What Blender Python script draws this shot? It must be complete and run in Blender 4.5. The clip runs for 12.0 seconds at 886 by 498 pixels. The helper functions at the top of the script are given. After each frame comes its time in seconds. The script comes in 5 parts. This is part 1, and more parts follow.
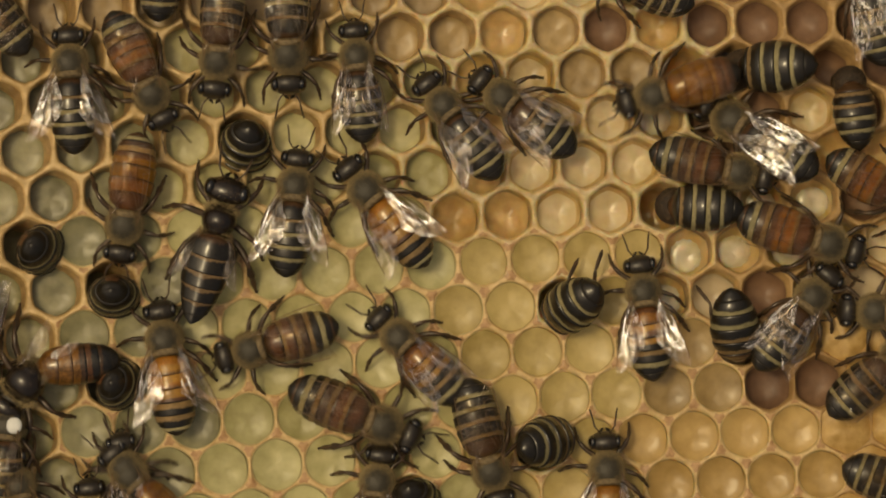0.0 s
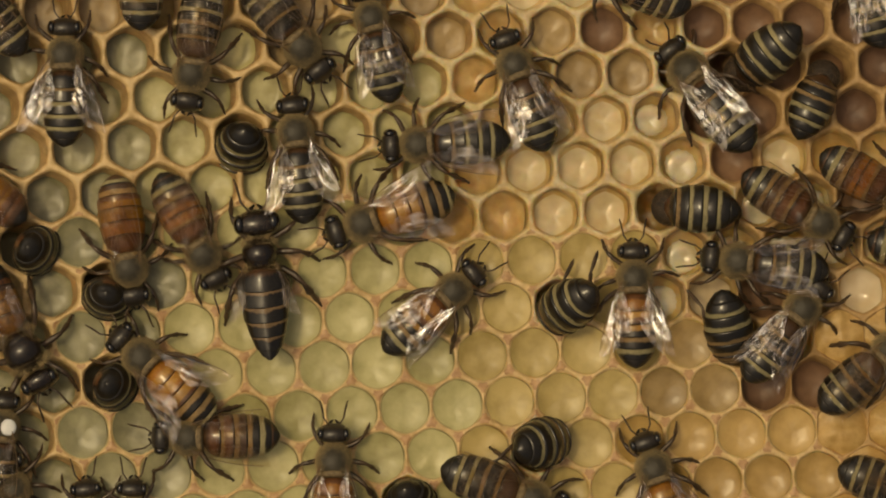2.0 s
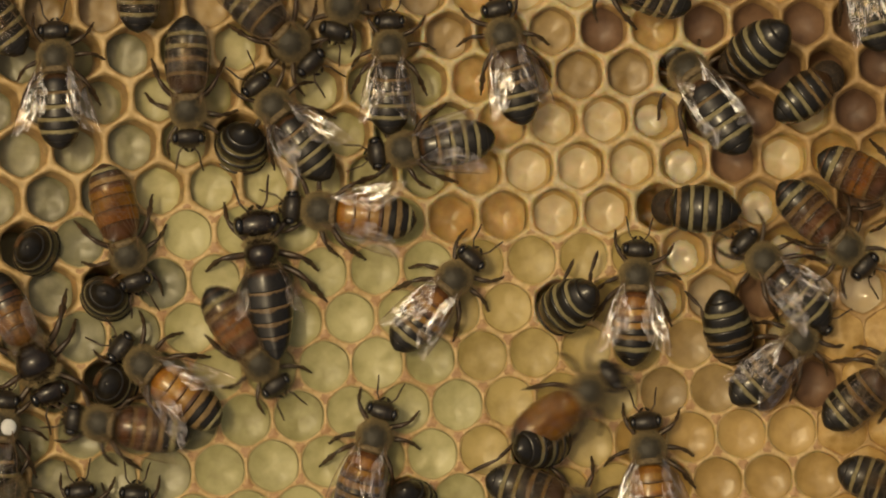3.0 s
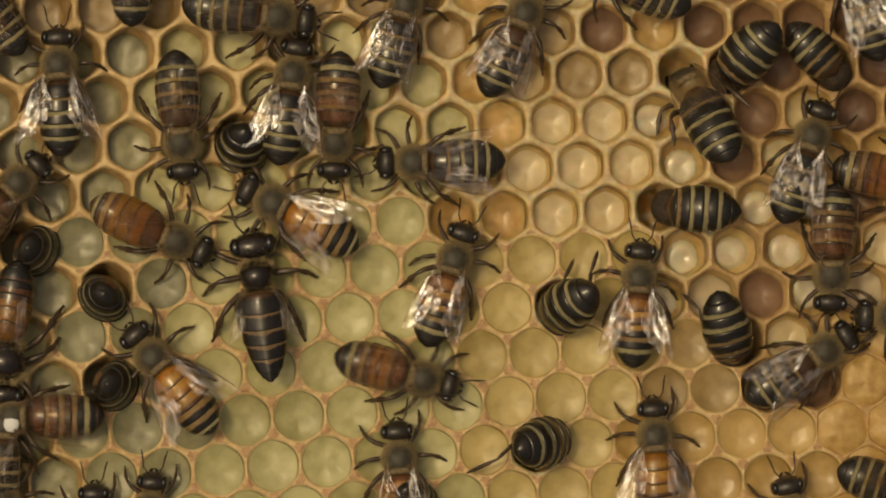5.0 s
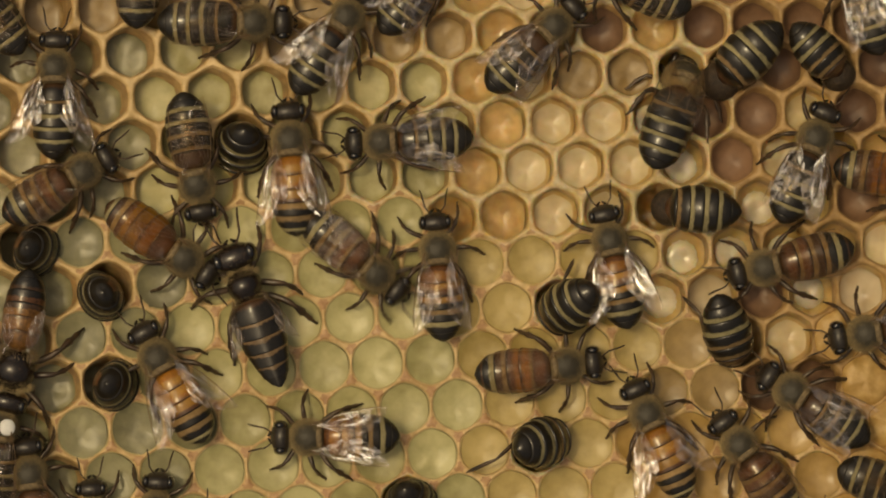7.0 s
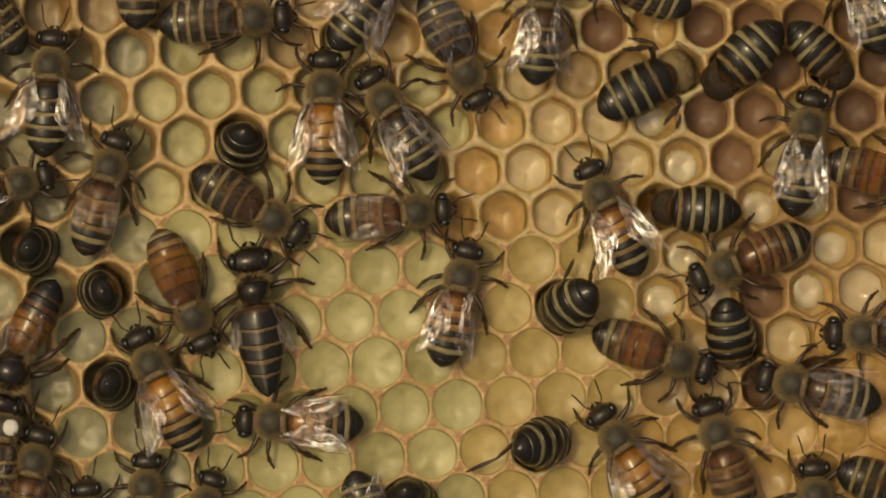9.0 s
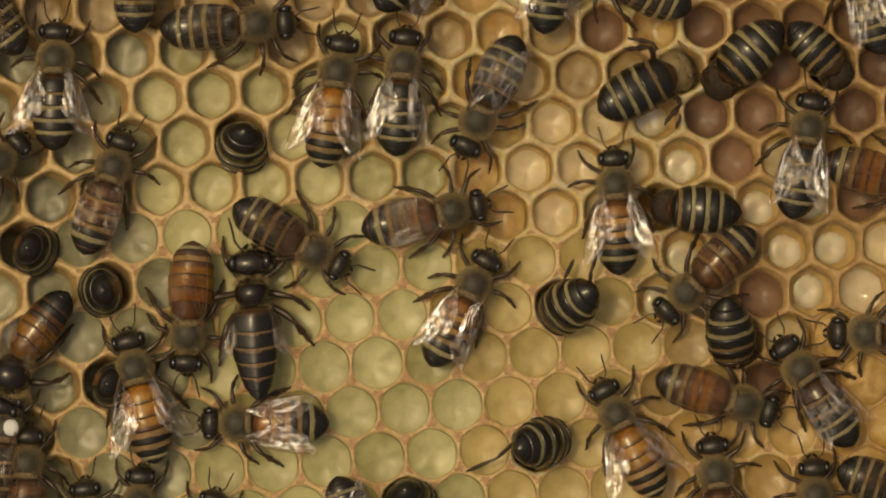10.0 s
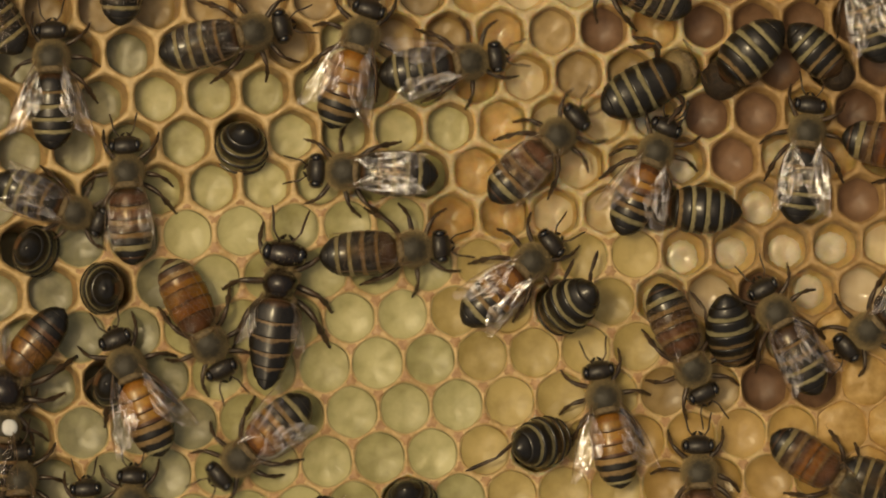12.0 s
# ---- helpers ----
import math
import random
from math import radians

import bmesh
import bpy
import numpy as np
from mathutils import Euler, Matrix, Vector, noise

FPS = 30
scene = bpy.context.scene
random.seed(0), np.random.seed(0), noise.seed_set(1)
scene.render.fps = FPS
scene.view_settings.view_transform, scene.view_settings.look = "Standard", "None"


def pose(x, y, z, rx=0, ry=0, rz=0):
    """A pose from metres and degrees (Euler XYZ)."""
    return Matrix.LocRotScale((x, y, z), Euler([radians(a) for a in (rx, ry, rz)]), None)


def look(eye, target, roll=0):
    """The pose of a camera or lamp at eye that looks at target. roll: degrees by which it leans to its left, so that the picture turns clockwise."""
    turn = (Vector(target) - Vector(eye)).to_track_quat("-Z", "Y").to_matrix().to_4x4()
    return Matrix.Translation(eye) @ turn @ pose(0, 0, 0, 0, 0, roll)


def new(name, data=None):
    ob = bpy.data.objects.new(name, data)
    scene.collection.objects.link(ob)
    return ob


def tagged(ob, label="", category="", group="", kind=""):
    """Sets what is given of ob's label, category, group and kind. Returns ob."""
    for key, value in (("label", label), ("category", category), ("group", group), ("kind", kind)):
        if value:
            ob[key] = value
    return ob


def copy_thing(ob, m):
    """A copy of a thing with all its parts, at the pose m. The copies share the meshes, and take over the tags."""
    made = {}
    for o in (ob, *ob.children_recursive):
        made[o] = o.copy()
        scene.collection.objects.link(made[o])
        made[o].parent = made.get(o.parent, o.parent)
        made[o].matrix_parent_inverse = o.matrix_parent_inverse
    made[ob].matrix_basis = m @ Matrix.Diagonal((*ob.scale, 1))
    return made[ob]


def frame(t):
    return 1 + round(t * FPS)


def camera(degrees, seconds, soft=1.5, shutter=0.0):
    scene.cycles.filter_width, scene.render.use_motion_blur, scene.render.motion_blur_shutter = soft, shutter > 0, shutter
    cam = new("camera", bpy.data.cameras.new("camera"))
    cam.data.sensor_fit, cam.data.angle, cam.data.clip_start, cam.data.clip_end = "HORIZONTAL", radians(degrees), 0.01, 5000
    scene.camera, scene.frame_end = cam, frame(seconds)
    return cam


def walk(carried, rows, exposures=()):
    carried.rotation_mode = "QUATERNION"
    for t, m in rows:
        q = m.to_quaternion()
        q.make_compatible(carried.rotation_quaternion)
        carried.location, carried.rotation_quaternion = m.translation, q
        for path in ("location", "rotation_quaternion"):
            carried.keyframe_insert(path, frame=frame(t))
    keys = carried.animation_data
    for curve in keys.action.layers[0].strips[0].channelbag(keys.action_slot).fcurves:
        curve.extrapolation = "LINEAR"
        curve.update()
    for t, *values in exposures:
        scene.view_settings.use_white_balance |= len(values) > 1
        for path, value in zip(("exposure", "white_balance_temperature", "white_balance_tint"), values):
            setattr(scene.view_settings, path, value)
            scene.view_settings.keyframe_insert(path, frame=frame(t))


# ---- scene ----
MM = 0.001
cam = camera(11.6753, 12.0, soft=1.95, shutter=0.5)
walk(cam, [(0.0, pose(-0.00036, -0.0001, 0.45)), (0.5, pose(-0.00018, -0.00006, 0.45)),
           (1.0, pose(-0.0001, -0.00003, 0.45)), (1.5, pose(0, 0, 0.45)), (12.0, pose(0, 0, 0.45))],
     exposures=[(0.0, -1.41, 8650, 3), (12.0, -1.41, 8650, 3)])

# ---- light: sun high to the west, open sky ----
world = bpy.data.worlds.new("sky")
scene.world = world
world.use_nodes = True
wn = world.node_tree
sky = wn.nodes.new("ShaderNodeTexSky")
sky.sky_type, sky.sun_disc = "NISHITA", False
sky.sun_elevation, sky.sun_rotation = radians(69), radians(-67)
sky.dust_density, sky.ozone_density = 10.0, 0.0
wn.links.new(sky.outputs[0], wn.nodes["Background"].inputs[0])
wn.nodes["Background"].inputs[1].default_value = 0.155
sun = new("sun", bpy.data.lights.new("sun", "SUN"))
sun.data.energy, sun.data.angle, sun.data.color = 1.6, radians(5), (1.0, 0.87, 0.64)
sun.matrix_world = look((-0.33, 0.14, 0.93), (0, 0, 0))


# ---- materials ----
def material(name, rough=0.5, metal=0.0, coat=0.0):
    m = bpy.data.materials.new(name)
    m.use_nodes = True
    b = m.node_tree.nodes["Principled BSDF"]
    b.inputs["Roughness"].default_value, b.inputs["Metallic"].default_value = rough, metal
    b.inputs["Coat Weight"].default_value = coat
    b.inputs["Coat Roughness"].default_value = 0.17
    return m, m.node_tree, b


def grained(name, dark, light, scale, rough=0.5, coat=0.0, bump=0.3, size=MM, per_piece=0.0, big=0.0, sss=0.0, detail=5.0, spread_of=0.22):
    """Two scales of noise between two colours, fine relief, and a spread from piece to piece."""
    m, t, b = material(name, rough, 0.0, coat)
    n, ln = t.nodes, t.links
    co = n.new("ShaderNodeTexCoord")
    fine = n.new("ShaderNodeTexNoise")
    fine.inputs["Scale"].default_value, fine.inputs["Detail"].default_value = scale / MM, detail
    ln.new(co.outputs["Object"], fine.inputs["Vector"])
    coarse = n.new("ShaderNodeTexNoise")
    coarse.inputs["Scale"].default_value = 0.09 / MM
    ln.new(co.outputs["Object"], coarse.inputs["Vector"])
    add = n.new("ShaderNodeMath")
    add.operation = "MULTIPLY_ADD"
    ln.new(coarse.outputs[0], add.inputs[0])
    add.inputs[1].default_value = big
    ln.new(fine.outputs[0], add.inputs[2])
    info = n.new("ShaderNodeObjectInfo")
    spread = n.new("ShaderNodeMath")
    spread.operation = "MULTIPLY_ADD"
    ln.new(info.outputs["Random"], spread.inputs[0])
    spread.inputs[1].default_value = per_piece
    ln.new(add.outputs[0], spread.inputs[2])
    mid = 0.5 + 0.5 * big + 0.5 * per_piece
    ramp = n.new("ShaderNodeValToRGB")
    low, high = mid - spread_of - 0.3 * per_piece, mid + spread_of + 0.3 * per_piece
    shift = n.new("ShaderNodeMapRange")
    shift.inputs["From Min"].default_value, shift.inputs["From Max"].default_value = low, high
    ln.new(spread.outputs[0], shift.inputs["Value"])
    ln.new(shift.outputs[0], ramp.inputs[0])
    ramp.color_ramp.elements[0].color, ramp.color_ramp.elements[1].color = (*dark, 1), (*light, 1)
    ln.new(ramp.outputs[0], b.inputs["Base Color"])
    if sss:
        b.inputs["Subsurface Weight"].default_value = sss
        b.inputs["Subsurface Radius"].default_value = (1.0, 0.6, 0.25)
        b.inputs["Subsurface Scale"].default_value = 1.8 * MM
    if bump:
        bp = n.new("ShaderNodeBump")
        bp.inputs["Strength"].default_value, bp.inputs["Distance"].default_value = bump, 0.15 * MM
        ln.new(fine.outputs[0], bp.inputs["Height"])
        ln.new(bp.outputs[0], b.inputs["Normal"])
    return m


WAX = grained("comb_wax", (0.62, 0.405, 0.19), (0.90, 0.66, 0.38), 1.1, 0.45, 0.1, 0.5, big=0.9, sss=0.75)
RIMWAX = grained("ochre_rim_wax", (0.50, 0.325, 0.14), (0.77, 0.55, 0.28), 1.1, 0.45, 0.05, 0.5, big=0.9)
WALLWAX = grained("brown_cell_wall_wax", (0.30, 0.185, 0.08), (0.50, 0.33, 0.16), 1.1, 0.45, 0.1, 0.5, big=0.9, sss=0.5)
PALEWAX = grained("pale_olive_wax", (0.42, 0.34, 0.16), (0.62, 0.51, 0.27), 0.6, 0.45, 0.05, 0.4, per_piece=0.3, big=0.6)
PROPOLIS = grained("propolis_stained_wax", (0.36, 0.18, 0.075), (0.58, 0.35, 0.17), 1.5, 0.45, 0.1, 0.6)
OLDWAX = grained("golden_old_wax", (0.33, 0.19, 0.075), (0.56, 0.36, 0.16), 1.1, 0.5, 0.0, 0.5, big=0.9)
MIDRIB = grained("old_wax", (0.25, 0.14, 0.06), (0.4, 0.25, 0.12), 0.8, 0.6, 0, 0.3)
NECTAR = grained("nectar", (0.305, 0.27, 0.105), (0.545, 0.495, 0.24), 0.6, 0.45, 0.2, 0.8, per_piece=0.5, big=0.5, detail=2, spread_of=0.17)
YELLOW = grained("golden_nectar", (0.33, 0.235, 0.07), (0.545, 0.41, 0.16), 0.6, 0.45, 0.2, 0.8, per_piece=0.5, big=0.5, detail=2, spread_of=0.17)
# a darker, greyer nectar for the cells towards the west edge
DARKNECTAR = grained("dark_nectar", (0.138, 0.125, 0.06), (0.34, 0.312, 0.165), 0.6, 0.4, 0.2, 0.8, per_piece=0.5, big=0.5, detail=2, spread_of=0.17)
EMPTY = grained("pale_cell_base", (0.42, 0.255, 0.09), (0.74, 0.51, 0.235), 0.6, 0.4, 0.35, 0.8, per_piece=0.4, big=0.5, detail=2, sss=0.75)
POLLEN = grained("bee_bread", (0.125, 0.066, 0.038), (0.28, 0.16, 0.092), 0.8, 0.5, 0.08, 0.6, per_piece=0.7)
POOL = grained("thin_brood_food", (0.58, 0.45, 0.25), (0.82, 0.70, 0.47), 0.5, 0.3, 0.3, 0.8, per_piece=0.4, detail=2, sss=0.4)
JELLY = grained("brood_jelly", (0.54, 0.41, 0.24), (0.74, 0.63, 0.45), 0.4, 0.12, 0.9, 0.2, per_piece=0.4, detail=2)
LARVA = grained("larva_skin", (0.56, 0.44, 0.27), (0.75, 0.63, 0.45), 0.6, 0.25, 0.6, 0.15, sss=0.7)
TANFILL = grained("tan_filling", (0.23, 0.142, 0.045), (0.44, 0.295, 0.115), 0.6, 0.45, 0.3, 0.8, per_piece=0.5, big=0.5, detail=2, spread_of=0.17)
HONEY = grained("fresh_honey", (0.35, 0.212, 0.062), (0.565, 0.37, 0.138), 0.6, 0.35, 0.2, 0.8, per_piece=0.5, big=0.6, detail=2, spread_of=0.17)
for _m in (NECTAR, YELLOW, DARKNECTAR, TANFILL, HONEY):
    # thick liquids throw a broad soft gleam
    _m.node_tree.nodes["Principled BSDF"].inputs["Coat Roughness"].default_value = 0.24
for _m in (EMPTY, POOL, JELLY, LARVA):
    # wet cell bases glint sharply
    _m.node_tree.nodes["Principled BSDF"].inputs["Coat Roughness"].default_value = 0.11
CAPPING = grained("wax_capping", (0.43, 0.255, 0.078), (0.62, 0.405, 0.16), 0.9, 0.5, 0.1, 0.9)
EARTH = grained("bare_earth", (0.06, 0.045, 0.03), (0.14, 0.11, 0.08), 0.02, 0.9, 0, 0.6)

BROWN = grained("brown_chitin", (0.05, 0.022, 0.010), (0.16, 0.07, 0.03), 1.2, 0.34, 0.3, 0.2, per_piece=0.4)
CREAM = grained("cream_hair_band", (0.19, 0.16, 0.082), (0.42, 0.365, 0.205), 3.0, 0.7, 0.1, 0.8)
TAWNY = grained("tawny_hair_band", (0.16, 0.095, 0.04), (0.34, 0.22, 0.10), 3.0, 0.7, 0.1, 0.8)
def thorax_coat():
    """Tawny fur at the sides that thins to a dark bare back."""
    m, t, b = material("thorax_coat", 0.55)
    n, ln = t.nodes, t.links
    co = n.new("ShaderNodeTexCoord")
    flat = n.new("ShaderNodeVectorMath")
    flat.operation = "MULTIPLY_ADD"
    ln.new(co.outputs["Object"], flat.inputs[0])
    flat.inputs[1].default_value = (1 / MM, 1 / MM, 0)
    flat.inputs[2].default_value = (-2.55, 0, 0)
    far = n.new("ShaderNodeVectorMath")
    far.operation = "LENGTH"
    ln.new(flat.outputs[0], far.inputs[0])
    grain = n.new("ShaderNodeTexNoise")
    grain.inputs["Scale"].default_value, grain.inputs["Detail"].default_value = 2.2 / MM, 6
    ln.new(co.outputs["Object"], grain.inputs["Vector"])
    add = n.new("ShaderNodeMath")
    add.operation = "MULTIPLY_ADD"
    ln.new(grain.outputs[0], add.inputs[0])
    add.inputs[1].default_value = 1.1
    ln.new(far.outputs["Value"], add.inputs[2])
    ramp = n.new("ShaderNodeValToRGB")
    scaled = n.new("ShaderNodeMath")
    scaled.operation = "DIVIDE"
    ln.new(add.outputs[0], scaled.inputs[0])
    scaled.inputs[1].default_value = 3.0
    ln.new(scaled.outputs[0], ramp.inputs[0])
    e = ramp.color_ramp.elements
    e[0].position, e[0].color = 0.52, (0.046, 0.038, 0.024, 1)
    e[1].position, e[1].color = 0.90, (0.30, 0.22, 0.11, 1)
    ln.new(ramp.outputs[0], b.inputs["Base Color"])
    bp = n.new("ShaderNodeBump")
    bp.inputs["Strength"].default_value, bp.inputs["Distance"].default_value = 0.8, 0.12 * MM
    ln.new(grain.outputs[0], bp.inputs["Height"])
    ln.new(bp.outputs[0], b.inputs["Normal"])
    return m


# pigments of the bees
PIGMENT = {
    "black": (0.017, 0.013, 0.0085), "brown": (0.075, 0.038, 0.018), "red": (0.14, 0.058, 0.024), "amber": (0.31, 0.125, 0.022),
    "orange": (0.37, 0.185, 0.038), "gold": (0.26, 0.12, 0.016), "tawny": (0.25, 0.165, 0.08), "cream": (0.345, 0.295, 0.16),
    "umber": (0.30, 0.19, 0.085), "sepia": (0.20, 0.125, 0.06), "honey": (0.24, 0.105, 0.022),
}


def banded(band, plate, margin, share, chevron=0.0, spots=0.0):
    """A plate of the abdomen: a hairy band in front, bare glossy chitin behind it and a darker hind margin, with uneven edges."""
    m, t, b = material("banded_chitin", 0.3, 0.0, 0.9)
    n, ln = t.nodes, t.links
    b.inputs["Coat IOR"].default_value = 1.53
    b.inputs["Specular IOR Level"].default_value = 0.12
    co, uv = n.new("ShaderNodeTexCoord"), n.new("ShaderNodeUVMap")
    uv.uv_map = "plate"
    axes = n.new("ShaderNodeSeparateXYZ")
    ln.new(uv.outputs[0], axes.inputs[0])

    def maths(op, a, b2, c2=None):
        q = n.new("ShaderNodeMath")
        q.operation = op
        for i, val in enumerate((a, b2, c2)):
            if val is None:
                continue
            if isinstance(val, (int, float)):
                q.inputs[i].default_value = val
            else:
                ln.new(val, q.inputs[i])
        return q.outputs[0]

    def grain(scale, detail, vec=(1, 1, 1)):
        mp = n.new("ShaderNodeMapping")
        mp.inputs["Scale"].default_value = vec
        ln.new(co.outputs["Object"], mp.inputs[0])
        q = n.new("ShaderNodeTexNoise")
        q.inputs["Scale"].default_value, q.inputs["Detail"].default_value = scale / MM, detail
        ln.new(mp.outputs[0], q.inputs["Vector"])
        return q.outputs[0]

    fine, coarse, hairs = grain(3.2, 4), grain(0.75, 3), grain(3.0, 3, (0.25, 1.6, 1.6))
    along = maths("MULTIPLY_ADD", maths("SUBTRACT", hairs, 0.5), 0.22, axes.outputs[0])
    along = maths("MULTIPLY_ADD", maths("SUBTRACT", coarse, 0.5), 0.34, along)
    if chevron:
        side = maths("ABSOLUTE", maths("MULTIPLY_ADD", axes.outputs[1], 2.0, -1.0), 0)
        along = maths("MULTIPLY_ADD", side, chevron, along)
    ramp = n.new("ShaderNodeValToRGB")
    ln.new(along, ramp.inputs[0])
    e = ramp.color_ramp.elements
    e[0].position, e[0].color = max(0.0, share - 0.07), (*PIGMENT[band], 1)
    e[1].position, e[1].color = share + 0.05, (*PIGMENT[plate], 1)
    for place, name in ((0.80, plate), (0.9, margin)) if plate in ("black", "brown") else ((0.66, plate), (0.97, margin)):
        k = e.new(place)
        k.color = (*PIGMENT[name], 1)
    shade = n.new("ShaderNodeMapRange")
    shade.inputs["From Min"].default_value, shade.inputs["From Max"].default_value = 0.25, 0.75
    shade.inputs["To Min"].default_value, shade.inputs["To Max"].default_value = 0.55 - spots, 1.4
    ln.new(maths("MULTIPLY_ADD", coarse, 0.6, maths("MULTIPLY", fine, 0.4)), shade.inputs["Value"])
    tint = n.new("ShaderNodeVectorMath")
    tint.operation = "SCALE"
    ln.new(ramp.outputs[0], tint.inputs[0])
    info = n.new("ShaderNodeObjectInfo")
    ln.new(maths("MULTIPLY", shade.outputs[0], maths("MULTIPLY_ADD", info.outputs["Random"], 0.3, 0.85)), tint.inputs["Scale"])
    ln.new(tint.outputs[0], b.inputs["Base Color"])
    gloss = n.new("ShaderNodeMapRange")
    gloss.inputs["From Min"].default_value, gloss.inputs["From Max"].default_value = share - 0.1, share + 0.1
    gloss.inputs["To Min"].default_value, gloss.inputs["To Max"].default_value = (0.65 if band in ("cream", "tawny") else 0.45), 0.38
    ln.new(along, gloss.inputs["Value"])
    ln.new(gloss.outputs[0], b.inputs["Roughness"])
    # the polish lies on the bare plate and is dulled by the hairs of the band
    polish = n.new("ShaderNodeMapRange")
    polish.inputs["From Min"].default_value, polish.inputs["From Max"].default_value = share - 0.1, share + 0.12
    polish.inputs["To Min"].default_value, polish.inputs["To Max"].default_value = (0.1 if band in ("cream", "tawny", "umber") else 0.7), 1.0
    ln.new(along, polish.inputs["Value"])
    ln.new(polish.outputs[0], b.inputs["Coat Weight"])
    b.inputs["Coat Roughness"].default_value = 0.21
    bp = n.new("ShaderNodeBump")
    bp.inputs["Strength"].default_value, bp.inputs["Distance"].default_value = 0.35, 0.1 * MM
    ln.new(maths("MULTIPLY_ADD", hairs, 0.7, fine), bp.inputs["Height"])
    ln.new(bp.outputs[0], b.inputs["Normal"])
    dents = n.new("ShaderNodeBump")
    dents.inputs["Strength"].default_value, dents.inputs["Distance"].default_value = 0.12, 0.2 * MM
    ln.new(maths("MULTIPLY_ADD", fine, 0.25, grain(1.1, 2)), dents.inputs["Height"])
    ln.new(dents.outputs[0], b.inputs["Coat Normal"])
    return m


COAT = thorax_coat()
FUR = grained("thorax_fur", (0.15, 0.108, 0.052), (0.46, 0.345, 0.175), 2.0, 0.85, 0, 0.5, per_piece=0.3)
SHELL = grained("thorax_plate", (0.012, 0.008, 0.005), (0.06, 0.036, 0.019), 2.5, 0.75, 0.0, 1.0)
SCUTE = grained("scutellum_fur", (0.085, 0.058, 0.03), (0.26, 0.185, 0.095), 2.5, 0.7, 0.05, 0.8)
QUEENBACK = grained("bare_dark_chitin", (0.007, 0.005, 0.004), (0.032, 0.02, 0.013), 1.6, 0.26, 0.4, 0.3)
HEADSHELL = grained("head_shell", (0.013, 0.010, 0.008), (0.042, 0.031, 0.021), 2.0, 0.4, 0.2, 0.4)
EYE = grained("compound_eye", (0.006, 0.005, 0.005), (0.016, 0.012, 0.010), 4.0, 0.14, 1.0, 0.05)
LIMB = grained("leg_chitin", (0.022, 0.014, 0.009), (0.095, 0.055, 0.029), 1.5, 0.4, 0.2, 0.3)
PAINT = grained("white_paint", (0.72, 0.72, 0.70), (0.82, 0.82, 0.80), 1.5, 0.5, 0.1, 0.6)
VEIN = grained("wing_vein", (0.10, 0.055, 0.025), (0.22, 0.13, 0.06), 2.0, 0.35, 0.2, 0)


def wing_membrane(name, gleam, haze):
    """Clear, thin and wrinkled along its length: sharp glints, with a faint milky bloom towards the tip."""
    m, t, b = material(name, 0.2)
    n, ln = t.nodes, t.links
    co = n.new("ShaderNodeTexCoord")
    warp = n.new("ShaderNodeTexNoise")
    warp.inputs["Scale"].default_value, warp.inputs["Detail"].default_value = 1.0 / MM, 4
    squeeze = n.new("ShaderNodeMapping")
    squeeze.inputs["Scale"].default_value = (0.55, 1.7, 1)
    ln.new(co.outputs["Object"], squeeze.inputs[0])
    ln.new(squeeze.outputs[0], warp.inputs["Vector"])
    bp = n.new("ShaderNodeBump")
    bp.inputs["Strength"].default_value, bp.inputs["Distance"].default_value = 0.55, 0.22 * MM
    ln.new(warp.outputs[0], bp.inputs["Height"])
    gloss = n.new("ShaderNodeBsdfGlossy")
    gloss.inputs["Roughness"].default_value = 0.1
    gloss.inputs["Color"].default_value = (0.86, 0.89, 1.0, 1)
    ln.new(bp.outputs[0], gloss.inputs["Normal"])
    clear = n.new("ShaderNodeBsdfTransparent")
    clear.inputs["Color"].default_value = (0.93, 0.88, 0.80, 1)
    mix = n.new("ShaderNodeMixShader")
    shine = n.new("ShaderNodeMapRange")
    shine.inputs["From Min"].default_value, shine.inputs["From Max"].default_value = 0.46, 0.64
    shine.inputs["To Min"].default_value, shine.inputs["To Max"].default_value = gleam * 0.15, gleam * 2.2
    ln.new(warp.outputs[0], shine.inputs["Value"])
    ln.new(shine.outputs[0], mix.inputs[0])
    ln.new(clear.outputs[0], mix.inputs[1])
    ln.new(gloss.outputs[0], mix.inputs[2])
    milky = n.new("ShaderNodeBsdfDiffuse")
    milky.inputs["Color"].default_value = (0.80, 0.70, 0.66, 1)
    along = n.new("ShaderNodeSeparateXYZ")
    ln.new(co.outputs["Object"], along.inputs[0])
    outer = n.new("ShaderNodeMapRange")
    outer.inputs["From Min"].default_value, outer.inputs["From Max"].default_value = -3 * MM, -8.4 * MM
    outer.inputs["To Min"].default_value, outer.inputs["To Max"].default_value = haze * 0.12, haze
    ln.new(along.outputs[0], outer.inputs["Value"])
    whole = n.new("ShaderNodeMixShader")
    ln.new(outer.outputs[0], whole.inputs[0])
    ln.new(mix.outputs[0], whole.inputs[1])
    ln.new(milky.outputs[0], whole.inputs[2])
    ln.new(whole.outputs[0], n["Material Output"].inputs["Surface"])
    return m


MEMBRANE = wing_membrane("wing_membrane", 0.085, 0.045)
CLEAR = wing_membrane("clear_wing_membrane", 0.014, 0.01)
SMOKY = wing_membrane("smoky_wing_membrane", 0.04, 0.1)


# ---- mesh helpers ----
def mesh_of(name, verts, faces, mats, slots=None, smooth=True):
    me = bpy.data.meshes.new(name)
    me.from_pydata([tuple(c * MM for c in v) for v in verts], [], faces)
    for m in mats:
        me.materials.append(m)
    if slots:
        me.polygons.foreach_set("material_index", slots)
    me.polygons.foreach_set("use_smooth", [smooth] * len(me.polygons))
    me.update()
    return me


